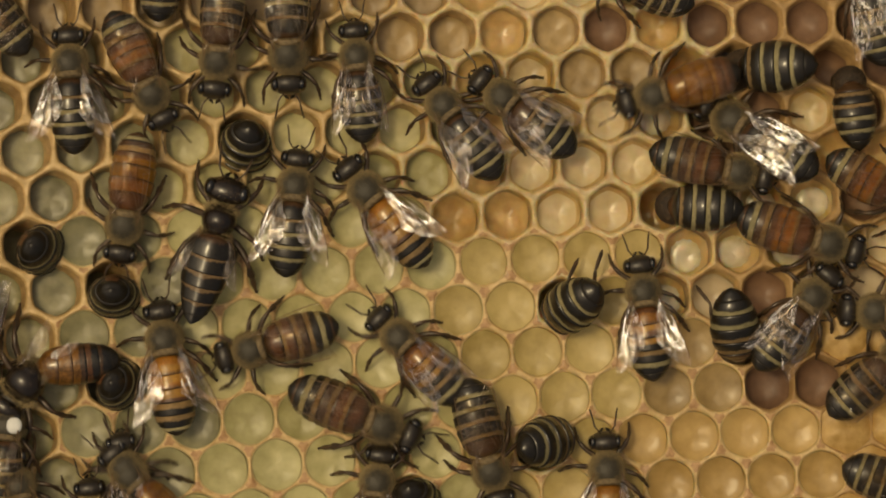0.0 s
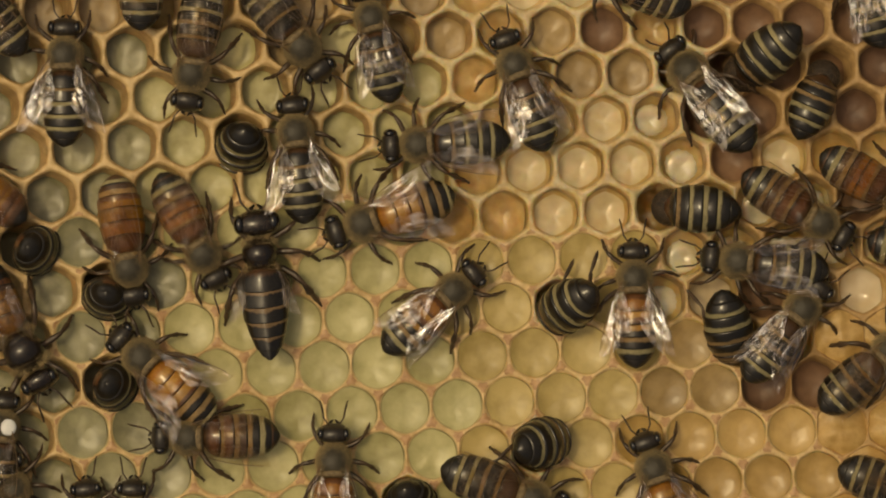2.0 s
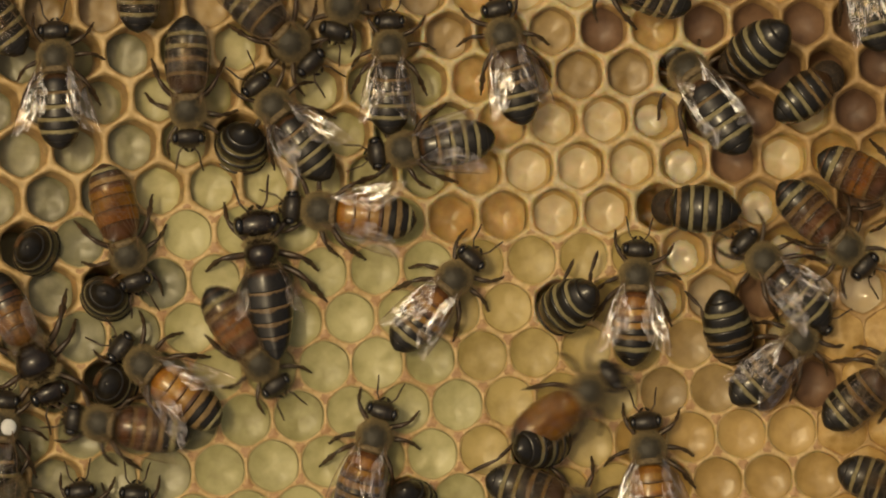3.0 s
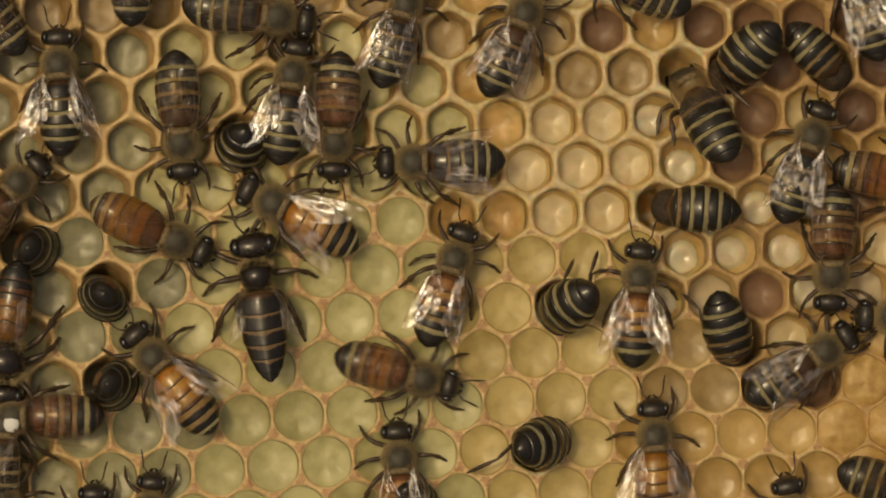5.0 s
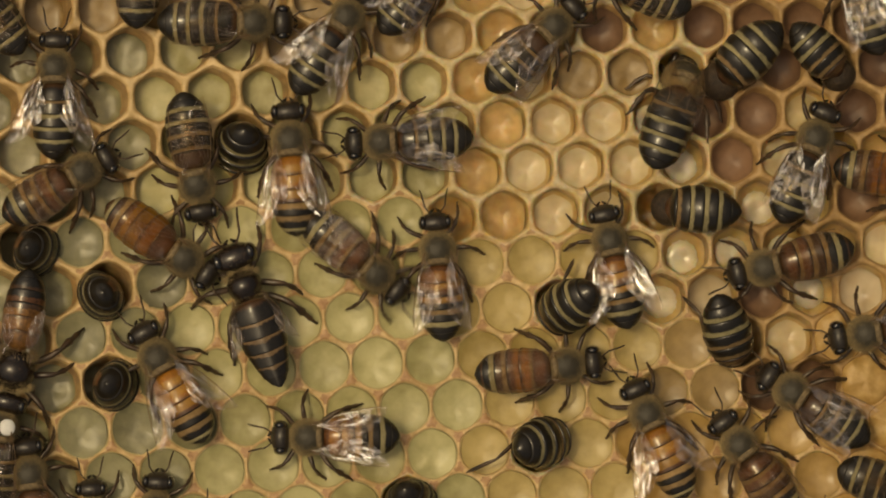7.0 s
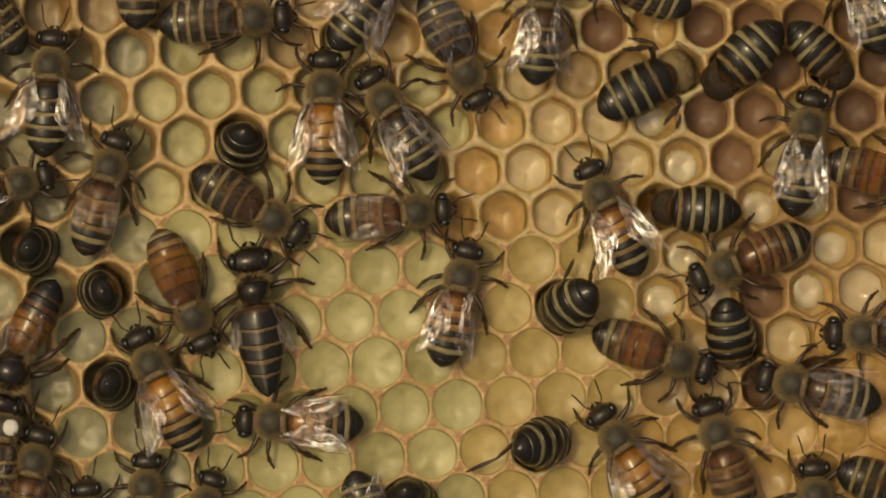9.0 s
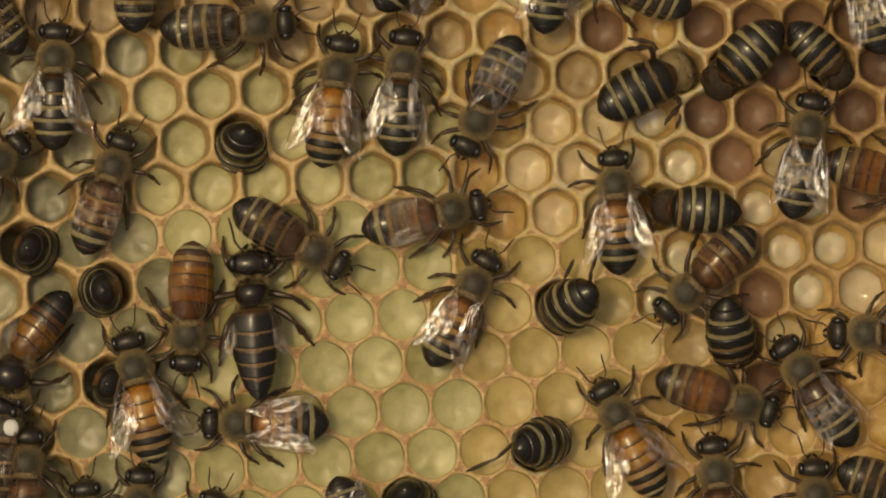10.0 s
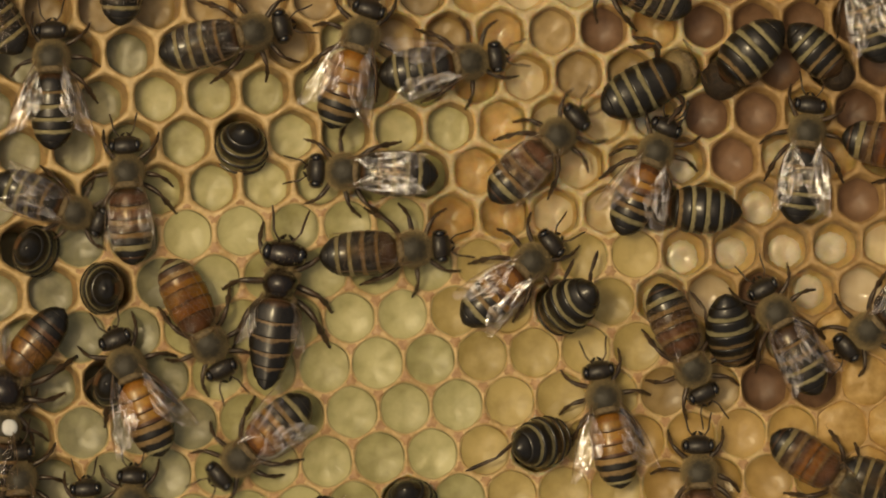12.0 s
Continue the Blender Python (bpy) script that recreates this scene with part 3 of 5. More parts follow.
def vein_mesh(length, width, arch):
    lead, trail = wing_outline(length, width)

    def at(s, q):
        i = min(len(lead) - 1, max(0, round(s * (len(lead) - 1))))
        x, a = lead[i]
        b = trail[i][1]
        y = a + (b - a) * q
        return (x, y, arch * (x / length) ** 2 - 0.10 * abs(y) + 0.05)

    lines = [
        [at(s / 10, 0.02) for s in range(0, 10)],
        [at(s / 10, 0.16 + 0.012 * s) for s in range(0, 7)],
        [at(s / 10, 0.25 + 0.05 * s) for s in range(0, 9)],
        [at(s / 10, 0.45 + 0.06 * s) for s in range(0, 7)],
        [at(0.6, 0.02), at(0.66, 0.25), at(0.66, 0.5)],
        [at(0.45, 0.2), at(0.5, 0.45), at(0.5, 0.7)],
        [at(0.78, 0.06), at(0.8, 0.3), at(0.78, 0.6)],
    ]
    return mesh_of("vein", *joined([tube(l, [0.04 if n == 0 else 0.02] * len(l), 4) for n, l in enumerate(lines)]), [VEIN])


def leg_mesh(place):
    """Coxa at the origin; femur out and up, tibia down, a jointed foot on the comb. Built for the left side (+y)."""
    if place == "front":
        pts = [(0, 0, 0), (0.4, 0.5, -0.2), (1.0, 1.2, 0.15), (1.5, 1.6, 0.1), (1.65, 1.7, 0.0), (2.1, 1.85, -0.6), (2.3, 1.9, -0.85), (2.6, 1.95, -1.15), (2.9, 2.0, -1.35)]
        rad = [0.2, 0.22, 0.21, 0.16, 0.12, 0.19, 0.12, 0.13, 0.07]
    elif place == "mid":
        pts = [(0, 0, 0), (0.05, 0.7, -0.1), (-0.05, 1.5, 0.3), (-0.15, 2.2, 0.3), (-0.2, 2.35, 0.2), (-0.5, 2.9, -0.5), (-0.6, 3.05, -0.7), (-0.85, 3.3, -1.15), (-1.1, 3.55, -1.35)]
        rad = [0.2, 0.22, 0.22, 0.16, 0.12, 0.21, 0.13, 0.14, 0.07]
    else:
        pts = [(0, 0, 0), (-0.45, 0.85, -0.1), (-1.1, 1.5, 0.4), (-1.7, 1.9, 0.45), (-1.85, 2.0, 0.4), (-2.6, 2.3, -0.3), (-2.8, 2.4, -0.55), (-3.3, 2.6, -1.0), (-3.45, 2.65, -1.1), (-3.9, 2.85, -1.35)]
        rad = [0.22, 0.23, 0.23, 0.18, 0.13, 0.29, 0.16, 0.2, 0.12, 0.07]
    pts = [(x * 1.1, y * 1.14, z) for x, y, z in pts]
    v, f = tube(pts, [q * 1.28 for q in rad], 8)
    extra = []
    for i in range(2):
        e = pts[-1]
        extra.append(tube([e, (e[0] + 0.2, e[1] + (0.14 if i else -0.08), e[2] - 0.06)], [0.07, 0.03], 4))
    return mesh_of("leg", *joined([(v, f)] + extra), [LIMB])


def mirrored(me):
    m2 = me.copy()
    for v in m2.vertices:
        v.co.y = -v.co.y
    m2.flip_normals()
    return m2


def antenna_mesh(side):
    y = side
    pts = [(0, 0, 0), (0.55, 0.45 * y, 0.35), (1.0, 0.75 * y, 0.45), (1.6, 0.85 * y, 0.1), (2.3, 1.0 * y, -0.35), (2.8, 1.15 * y, -0.6)]
    return mesh_of("antenna", *tube(pts, [0.09, 0.075, 0.095, 0.10, 0.10, 0.07], 6), [LIMB])


def head_mesh(mat):
    # a wide triangular face seen from above as a bar, with mouthparts below
    rings = []
    for x, w, h, z in ((4.45, 0.5, 0.5, 2.1), (4.65, 1.35, 0.95, 2.1), (5.05, 1.82, 1.3, 2.0), (5.6, 1.86, 1.4, 1.9), (6.05, 1.6, 1.2, 1.75), (6.35, 0.95, 0.8, 1.55), (6.5, 0.35, 0.35, 1.4)):
        rings.append(body_ring(x, w, h, z, 18))
    v, f = loft(rings)
    jaws = [tube([(6.1, 0.35 * s, 1.1), (6.6, 0.4 * s, 0.75), (6.85, 0.12 * s, 0.55)], [0.24, 0.2, 0.08], 6) for s in (-1, 1)]
    return mesh_of("head", *joined([(v, f)] + jaws), [mat])


def thorax_mesh(mat):
    rings = []
    for x, w, h, z in ((0.55, 0.6, 0.7, 2.35), (0.8, 1.2, 1.2, 2.45), (1.3, 1.65, 1.6, 2.5), (2.0, 1.9, 1.85, 2.5), (2.8, 1.95, 1.9, 2.45), (3.5, 1.75, 1.65, 2.35), (4.1, 1.25, 1.2, 2.2), (4.5, 0.6, 0.6, 2.1)):
        rings.append(body_ring(x, w, h, z, 20))
    return mesh_of("thorax", *loft(rings), [mat])


def queen_thorax_mesh():
    """A bare rounded back with a raised shield and a narrow neck."""
    rings = []
    for x, w, h, z in ((0.35, 0.75, 0.7, 2.3), (0.7, 1.25, 1.1, 2.4), (1.2, 1.55, 1.5, 2.45), (1.35, 1.5, 1.5, 2.45), (1.5, 1.72, 1.7, 2.5), (2.2, 1.92, 1.85, 2.5), (2.9, 1.9, 1.85, 2.45), (3.4, 1.6, 1.55, 2.35), (3.75, 1.05, 1.0, 2.2), (4.3, 0.55, 0.55, 2.1)):
        rings.append(body_ring(x, w, h, z, 22))
    return mesh_of("thorax", *loft(rings), [QUEENBACK])


def scutellum_mesh():
    """The furry ridge across the hind end of the thorax."""
    pts = [(1.25 + 0.45 * math.cos(a) - 0.45, 1.45 * math.sin(a), 3.35 + 0.55 * math.cos(a)) for a in np.linspace(-1.2, 1.2, 11)]
    return mesh_of("scutellum", *tube(pts, [0.12, 0.26, 0.34, 0.38, 0.4, 0.42, 0.4, 0.38, 0.34, 0.26, 0.12], 8), [SCUTE])


def build_bee(kind, legs):
    """A bee about 14 mm long, its head along +x, its feet on z = 0."""
    queen = "queen" in kind
    bee = new("queen_bee" if queen else "bee")
    slim = {"queen": 1.0, "goldqueen": 0.86}.get(kind, 1.09 if legs == "all" else 1.12)
    shape = LONG if kind == "queen" else BLUNT if legs == "all" else GIRTH
    x0, x1 = {"queen": (0.95, -7.1), "goldqueen": (0.3, -7.0)}.get(kind, (0.75, -7.3 if legs == "all" else -6.6))
    if queen:
        thorax = part("thorax", cached("queenthorax", queen_thorax_mesh), bee)
        part("fuzz", cached("collar", lambda: fuzz_mesh(FUR, 1300, (0.75, 0, 2.4), (0.6, 1.7, 1.45), 0.6, 8)), thorax, "pale hair at the waist")
        part("fuzz", cached("ruff", lambda: fuzz_mesh(FUR, 1300, (3.6, 0, 2.3), (0.5, 1.8, 1.5), 0.6, 9)), thorax, "pale hair at the neck")
    else:
        thorax = part("thorax", cached(("thorax", legs), lambda: thorax_mesh(COAT if legs == "all" else SHELL)), bee)
        if legs == "all":
            part("scutellum", cached("scutellum", scutellum_mesh), thorax, "furry tawny ridge")
            part("fuzz", cached("fuzz", lambda: fuzz_mesh(FUR, 3000, (2.45, 0, 2.3), (1.92, 1.88, 1.75), 0.5, 3, 0.7)), thorax, "short tawny hair")
        elif legs == "bent":
            part("fuzz", cached("thin_fuzz", lambda: fuzz_mesh(TAWNY, 1100, (2.45, 0, 2.3), (1.92, 1.88, 1.75), 0.45, 4)), thorax, "thin brown hair")
    head = part("head", cached(("head", queen), lambda: head_mesh(QUEENBACK if queen else HEADSHELL)), bee)
    part("fuzz", cached("headfuzz", lambda: fuzz_mesh(FUR, 160, (4.9, 0, 2.15), (0.6, 0.95, 1.15), 0.35, 5)), head)
    for s in (-1, 1):
        part("eye", cached(("eye", s), lambda: mesh_of("eye", *blob((5.42, 1.36 * s, 2.05), (0.8, 0.54, 1.28)), [EYE])), head, "glossy black compound eye")
        if legs == "all":
            part("antenna", cached(("antenna", s), lambda: antenna_mesh(s)), head, "", (6.15, 0.35 * s, 2.1))
    core = [body_ring(x0 + (x1 - x0) * u, girth(u, shape) * slim * 0.9, girth(u, shape) * slim * 0.77, spine(u, girth(u, shape) * slim * 0.86, shape), 16) for u in (0.0, 0.1, 0.25, 0.45, 0.65, 0.82, 0.93, 0.99)]
    # the waist that ties the abdomen to the thorax
    core = [body_ring(0.9, 0.5, 0.5, 2.3, 16), body_ring(x0 + 0.35, 0.55, 0.55, 2.3, 16)] + core
    abdomen = part("abdomen", cached(("core", slim, x0, x1), lambda: mesh_of("abdomen", *loft(core), [BROWN])), bee)
    for n in range(6):
        part("tergite", cached((kind, n, slim, x1), lambda: tergite_mesh(kind, n, slim, x0, x1, shape)), abdomen)
    for s in (-1, 1) if legs == "all" else ():
        length, width = (8.9, 2.75)
        me = cached("fore1", lambda: wing_mesh(length, width, 0.35))
        ve = cached("vein1", lambda: vein_mesh(length, width, 0.35))
        hi = cached("hind1", lambda: wing_mesh(6.2, 2.0, 0.2))
        if s < 0:
            me, ve, hi = (cached(k, lambda: mirrored(b)) for k, b in (("fore-", me), ("vein-", ve), ("hind-", hi)))
        wing = part("wing", me, bee, "clear veined wing", (2.2, 1.35 * s, 4.5), (0, -3, 0))
        part("vein", ve, wing)
        part("hindwing", hi, wing, "", (-0.7, -0.3 * s, -0.12), (0, 0, 8 * s))
    if legs == "all":
        for n, (place, x) in enumerate((("front", 3.7), ("mid", 2.5), ("hind", 1.3))):
            me = cached("left_" + place, lambda: leg_mesh(place))
            part("leg", me, bee, "", (x, 0.9, 1.35))
            part("leg", cached("right_" + place, lambda: mirrored(me)), bee, "", (x, -0.9, 1.35))
    return bee


WORDS = {
    "dark": "black worker bee with cream hair bands",
    "striped": "dark brown worker bee with pale stripes",
    "brown": "brown striped worker bee with tawny fur",
    "amber": "amber brown worker bee with banded abdomen",
    "orange": "orange and black banded worker bee",
    "tawny": "bee with orange waist and dark tail",
    "gold": "glossy golden amber worker bee",
    "sorrel": "glossy sorrel brown worker bee with pale tail",
    "queen": "long shiny black queen bee with bare thorax",
    "goldqueen": "long golden amber queen bee with dark tail",
}
ACTS = {"walk": ", walking on comb", "dive": ", head in a cell", "bent": ", head in a cell", "hole": ", deep inside a cell", "marked": ", white paint on its thorax"}
PROTO = {}
FOLD = random.Random(11)


def bee_of(kind, act, spread, size, legs, bend=0):
    """A bee of a kind; spread is how far its wings stand from the body, in degrees."""
    key = (kind, legs)
    if key not in PROTO:
        PROTO[key] = build_bee(kind, legs)
        bee = PROTO[key]
    else:
        bee = copy_thing(PROTO[key], Matrix.Identity(4))
    tagged(bee, WORDS[kind] + (", wings spread" if spread >= 14 and "queen" not in kind else "") + ACTS[act],
           "bee", "bees on the comb")
    bee.scale = (size, size, size)
    turn = -spread
    for ob in bee.children:
        if ob.name.startswith("wing"):
            s = 1 if ob.location.y > 0 else -1
            ob.rotation_euler = (radians(-9 * s + FOLD.uniform(-8, 8)), radians(FOLD.uniform(-6.5, -1)), radians((turn + FOLD.uniform(-3, 3)) * s))
            if "queen" in kind:
                ob.scale = (0.62, 0.5, 1)
                ob.location.z -= 0.7 * MM
                ob.location.x -= 0.5 * MM
            if spread < 4 or "queen" in kind:
                for w in (ob, *ob.children):
                    if w.name.startswith(("wing", "hindwing")):
                        w.material_slots[0].link = "OBJECT"
                        w.material_slots[0].material = SMOKY if "queen" in kind else CLEAR
    if kind == "queen":
        for ob in bee.children:
            if ob.name.startswith("head"):
                ob.matrix_basis = pose(-1.15 * MM, 0, 0) @ Matrix.Diagonal((1.2, 1.16, 1.05, 1))
            if ob.name.startswith("thorax"):
                ob.matrix_basis = pose(0.55 * MM, 0, 0.1 * MM) @ Matrix.Diagonal((0.84, 0.86, 0.95, 1))
    if "queen" in kind:
        for ob in bee.children:
            if ob.name.startswith("leg"):
                ob.scale = (1.12, 1.08, 1.0)
    if bend:
        # head and thorax bowed down at the waist
        waist = Matrix.Translation((0.75 * MM, 0, 2.35 * MM))
        bow = waist @ pose(0, 0, 0, 0, bend, 0) @ waist.inverted()
        for ob in bee.children:
            if not ob.name.startswith("abdomen"):
                ob.matrix_basis = bow @ ob.matrix_basis
    return bee


def raised_leg(bee, pts):
    """A hind leg braced on the rim of the cell, its joints given in the bee's own millimetres."""
    pts = [Vector(p) for p in pts]
    way, rad = [pts[0]], [0.2]
    for a, b in zip(pts, pts[1:]):
        way += [a.lerp(b, 0.35), a.lerp(b, 0.8), b]
        rad += [0.21, 0.2, 0.12]
    rad[-1] = 0.07
    part("leg", mesh_of("leg", *tube(way, rad, 7), [LIMB]), bee)


def tilt_wings(bee, heading, sides, close=None, pitch=0):
    """Lays the wings of one or both sides (1 left, -1 right) over to the west, where they catch the sun."""
    lean = Matrix.Rotation(radians(-pitch), 3, "Y") @ Matrix.Rotation(radians(-heading), 3, "Z") @ Vector((-0.17, 0.07, 0.98))
    lay = Vector((0, 0, 1)).rotation_difference(lean)
    for ob in bee.children:
        s = 1 if ob.location.y > 0 else -1
        if ob.name.startswith("wing") and s in sides:
            turn = ob.rotation_euler.z if close is None else radians(-close * s)
            ob.rotation_euler = (lay.to_matrix() @ Matrix.Rotation(turn, 3, "Z")).to_euler()
            # a wing laid low over the abdomen rides up on it
            drop = -(ob.rotation_euler.to_matrix() @ Vector((-8.9, 0, 0))).z
            ob.location.z += 0.75 * max(0.0, drop - 0.5) * MM


def mark_bee(bee):
    part("paint_mark", mesh_of("paint_mark", *blob((2.6, -0.9, 4.25), (0.95, 0.9, 0.3)), [PAINT]), bee, "white paint dot on the thorax")


def bow_down(bee, rows):
    """Keys head, thorax, wings and legs bowing at the waist: rows of seconds and degrees."""
    waist = Matrix.Translation((0.75 * MM, 0, 2.35 * MM))
    for ob in bee.children:
        if ob.name.startswith("wing"):
            # the wings stay on the back until the bee leans far down
            rest = ob.matrix_basis.normalized()
            keys = []
            for t, a in rows:
                hinge = (waist @ pose(0, 0, 0, 0, a, 0) @ waist.inverted() @ rest).translation
                keys.append((t, Matrix.Translation(hinge) @ pose(0, 0, 0, 0, max(0.0, 1.6 * (a - 22)), 0) @ rest.to_3x3().to_4x4()))
            walk(ob, keys)
        elif not ob.name.startswith("abdomen"):
            rest = ob.matrix_basis.normalized()
            walk(ob, [(t, waist @ pose(0, 0, 0, 0, a, 0) @ waist.inverted() @ rest) for t, a in rows])


def swing(bee, rows):
    """Keys the abdomen swinging sideways at the waist: rows of seconds and degrees."""
    waist = Matrix.Translation((0.7 * MM, 0, 2.3 * MM))
    for ob in bee.children:
        if ob.name.startswith("abdomen"):
            walk(ob, [(t, waist @ pose(0, 0, 0, 0, 0, a) @ waist.inverted()) for t, a in rows])


def travel(bee, rows, gait=True):
    """Keys a bee along rows of seconds, x, y, z in millimetres, heading and pitch in degrees, and steps its legs as it goes."""
    walk(bee, [(t, pose(x * MM, y * MM, z * MM, 0, 0, h) @ pose(0, 0, 0, 0, p, 0)) for t, x, y, z, h, p in rows])
    legs = [o for o in bee.children if o.name.startswith("leg")]
    if not legs or not gait:
        return
    way = [0.0]
    for a, b in zip(rows, rows[1:]):
        turn = abs((b[4] - a[4] + 180) % 360 - 180)
        way.append(way[-1] + math.hypot(b[1] - a[1], b[2] - a[2]) + turn * 0.04)
    times = [r[0] for r in rows]
    keys = []
    for q in range(49):
        t = q * 0.25
        d = float(np.interp(t, times, way))
        keys.append((t, d))
    for n, leg in enumerate(legs):
        base = leg.matrix_basis.copy()
        left = leg.location.y > 0
        phase = math.pi * ((n // 2 + (0 if left else 1)) % 2) + 0.5 * n
        amp = 17 if n < 4 else 11
        walk(leg, [(t, base @ pose(0, 0, 0, 0, 0, (1 if left else -1) * amp * math.sin(d * 2.1 + phase))) for t, d in keys])


build_comb()


def make_bees():
    made = {}
    made["tl_winged"] = bee_of("dark", "walk", 24, 0.96, "all")
    made["traveller"] = bee_of("amber", "walk", 3, 0.96, "all")
    made["attendant_west"] = bee_of("sorrel", "walk", 3, 0.985, "all")
    made["dark_queen"] = bee_of("queen", "walk", 17, 1.123, "all")
    made["winged_north"] = bee_of("dark", "walk", 20, 0.96, "all")
    made["orange_winged"] = bee_of("orange", "walk", 16, 1.008, "all")
    made["north_walker"] = bee_of("dark", "walk", 12, 0.912, "all")
    made["centre_winged"] = bee_of("dark", "walk", 15, 0.96, "all")
    made["peach_winged"] = bee_of("striped", "walk", 12, 0.96, "all")
    made["fast_walker"] = bee_of("gold", "walk", 3, 0.96, "all")
    made["south_winged"] = bee_of("orange", "walk", 24, 0.96, "all")
    made["glint_winged"] = bee_of("dark", "walk", 6, 1.07, "all")
    made["east_winged"] = bee_of("tawny", "walk", 17, 0.941, "all")
    made["mid_winged"] = bee_of("tawny", "walk", 14, 0.96, "all")
    made["south_amber"] = bee_of("brown", "walk", 3, 1.056, "all")
    made["south_striped"] = bee_of("striped", "walk", 3, 1.008, "all")
    made["south_rover"] = bee_of("tawny", "walk", 26, 0.96, "all")
    made["west_rover"] = bee_of("brown", "walk", 10, 0.96, "all")
    made["west_orange"] = bee_of("orange", "walk", 22, 1.008, "all")
    made["long_traveller"] = bee_of("striped", "walk", 3, 0.979, "all")
    made["looping"] = bee_of("brown", "walk", 6, 0.96, "all")
    made["top_horizontal"] = bee_of("dark", "walk", 3, 1.008, "all")
    made["top_right_winged"] = bee_of("dark", "walk", 10, 0.96, "all")
    made["turning_amber"] = bee_of("striped", "bent", 3, 0.918, "bent", 76)
    made["tipped_dark"] = bee_of("dark", "bent", 2, 1.09, "bent", 75)
    made["cluster_brown"] = bee_of("brown", "walk", 6, 0.96, "all")
    made["cluster_amber"] = bee_of("amber", "walk", 6, 1.008, "all")
    made["east_rover"] = bee_of("dark", "walk", 12, 0.96, "all")
    made["east_leaver"] = bee_of("striped", "walk", 10, 0.96, "all")
    made["edge_striped"] = bee_of("striped", "walk", 3, 0.96, "all")
    made["edge_dark"] = bee_of("dark", "walk", 12, 0.96, "all")
    made["southeast_winged"] = bee_of("brown", "walk", 8, 0.96, "all")
    made["southeast_low"] = bee_of("dark", "walk", 6, 0.96, "all")
    made["gold_queen"] = bee_of("goldqueen", "walk", 5, 1.12, "all")
    made["marked_bee"] = bee_of("dark", "marked", 3, 0.93, "all")
    made["left_winged"] = bee_of("dark", "walk", 24, 0.96, "all")
    made["bright_leaver"] = bee_of("gold", "walk", 3, 0.979, "all")
    made["corner_winged"] = bee_of("brown", "walk", 12, 0.96, "all")
    made["low_west"] = bee_of("dark", "walk", 10, 0.912, "all")
    made["low_northwest"] = bee_of("dark", "walk", 10, 0.912, "all")
    made["low_small"] = bee_of("dark", "walk", 8, 0.864, "all")
    made["west_late"] = bee_of("brown", "walk", 10, 0.96, "all")
    made["west_edge"] = bee_of("dark", "walk", 6, 0.912, "all")
    made["north_late"] = bee_of("dark", "walk", 5, 0.979, "all")
    made["south_tail"] = bee_of("striped", "walk", 6, 0.912, "all")
    made["corner_stripes"] = bee_of("dark", "walk", 2, 0.96, "all")
    made["top_stripes"] = bee_of("striped", "walk", 2, 0.96, "all")
    made["top_edge"] = bee_of("dark", "walk", 2, 0.96, "all")
    made["corner_tail"] = bee_of("dark", "walk", 2, 0.96, "all")
    made["right_edge"] = bee_of("amber", "walk", 2, 0.96, "all")
    made["diver_ring"] = bee_of("striped", "hole", 2, 1.14, "none")
    made["diver_west"] = bee_of("dark", "hole", 2, 1.14, "none")
    made["diver_west_low"] = bee_of("dark", "hole", 2, 1.14, "none")
    made["diver_west_bottom"] = bee_of("dark", "hole", 2, 1.14, "none")
    made["diver_legs"] = bee_of("dark", "bent", 2, 1.08, "bent", 23)
    made["diver_upright"] = bee_of("striped", "bent", 2, 1.035, "bent", 42)
    made["diver_south"] = bee_of("striped", "bent", 2, 1.062, "bent", 16)
    made["diver_mid"] = bee_of("dark", "bent", 2, 1.008, "bent", 14)
    made["diver_bottom"] = bee_of("dark", "hole", 2, 1.14, "none")
    mark_bee(made["marked_bee"])
    tilt_wings(made["orange_winged"], 188, (-1,))
    tilt_wings(made["glint_winged"], 134, (1, -1), 6, 11)
    tilt_wings(made["mid_winged"], 50, (1,))
    tilt_wings(made["top_right_winged"], 107, (1, -1))
    tilt_wings(made["winged_north"], 95, (-1,))
    tilt_wings(made["tl_winged"], 92, (1,))
    tilt_wings(made["south_winged"], 98, (1,))
    tilt_wings(made["east_rover"], 80, (1, -1))
    tilt_wings(made["east_winged"], 92, (1, -1))
    tilt_wings(made["looping"], -6, (1, -1), 7)
    tilt_wings(made["north_late"], 166, (1, -1), 5)
    tilt_wings(made["west_late"], 77, (1, -1))
    tilt_wings(made["south_rover"], 178, (1, -1), 12)
    raised_leg(made["diver_legs"], [(-0.8, -1.9, 2.3), (-2.9, -2.2, 1.1), (-3.5, -3.3, -1.2)])
    raised_leg(made["diver_legs"], [(-3.7, -0.5, -0.8), (-4.7, -1.4, -0.9), (-5.1, -2.6, -2.9)])
    raised_leg(made["diver_south"], [(-2.9, 0.6, -0.6), (-4.8, -0.6, -1.9), (-5.7, -1.3, -5.2)])
    raised_leg(made["diver_upright"], [(-1.8, -2.2, 1.7), (-4.8, -2.1, 0.9), (-6.1, -3.2, -1.1)])
    return made


bees = make_bees()


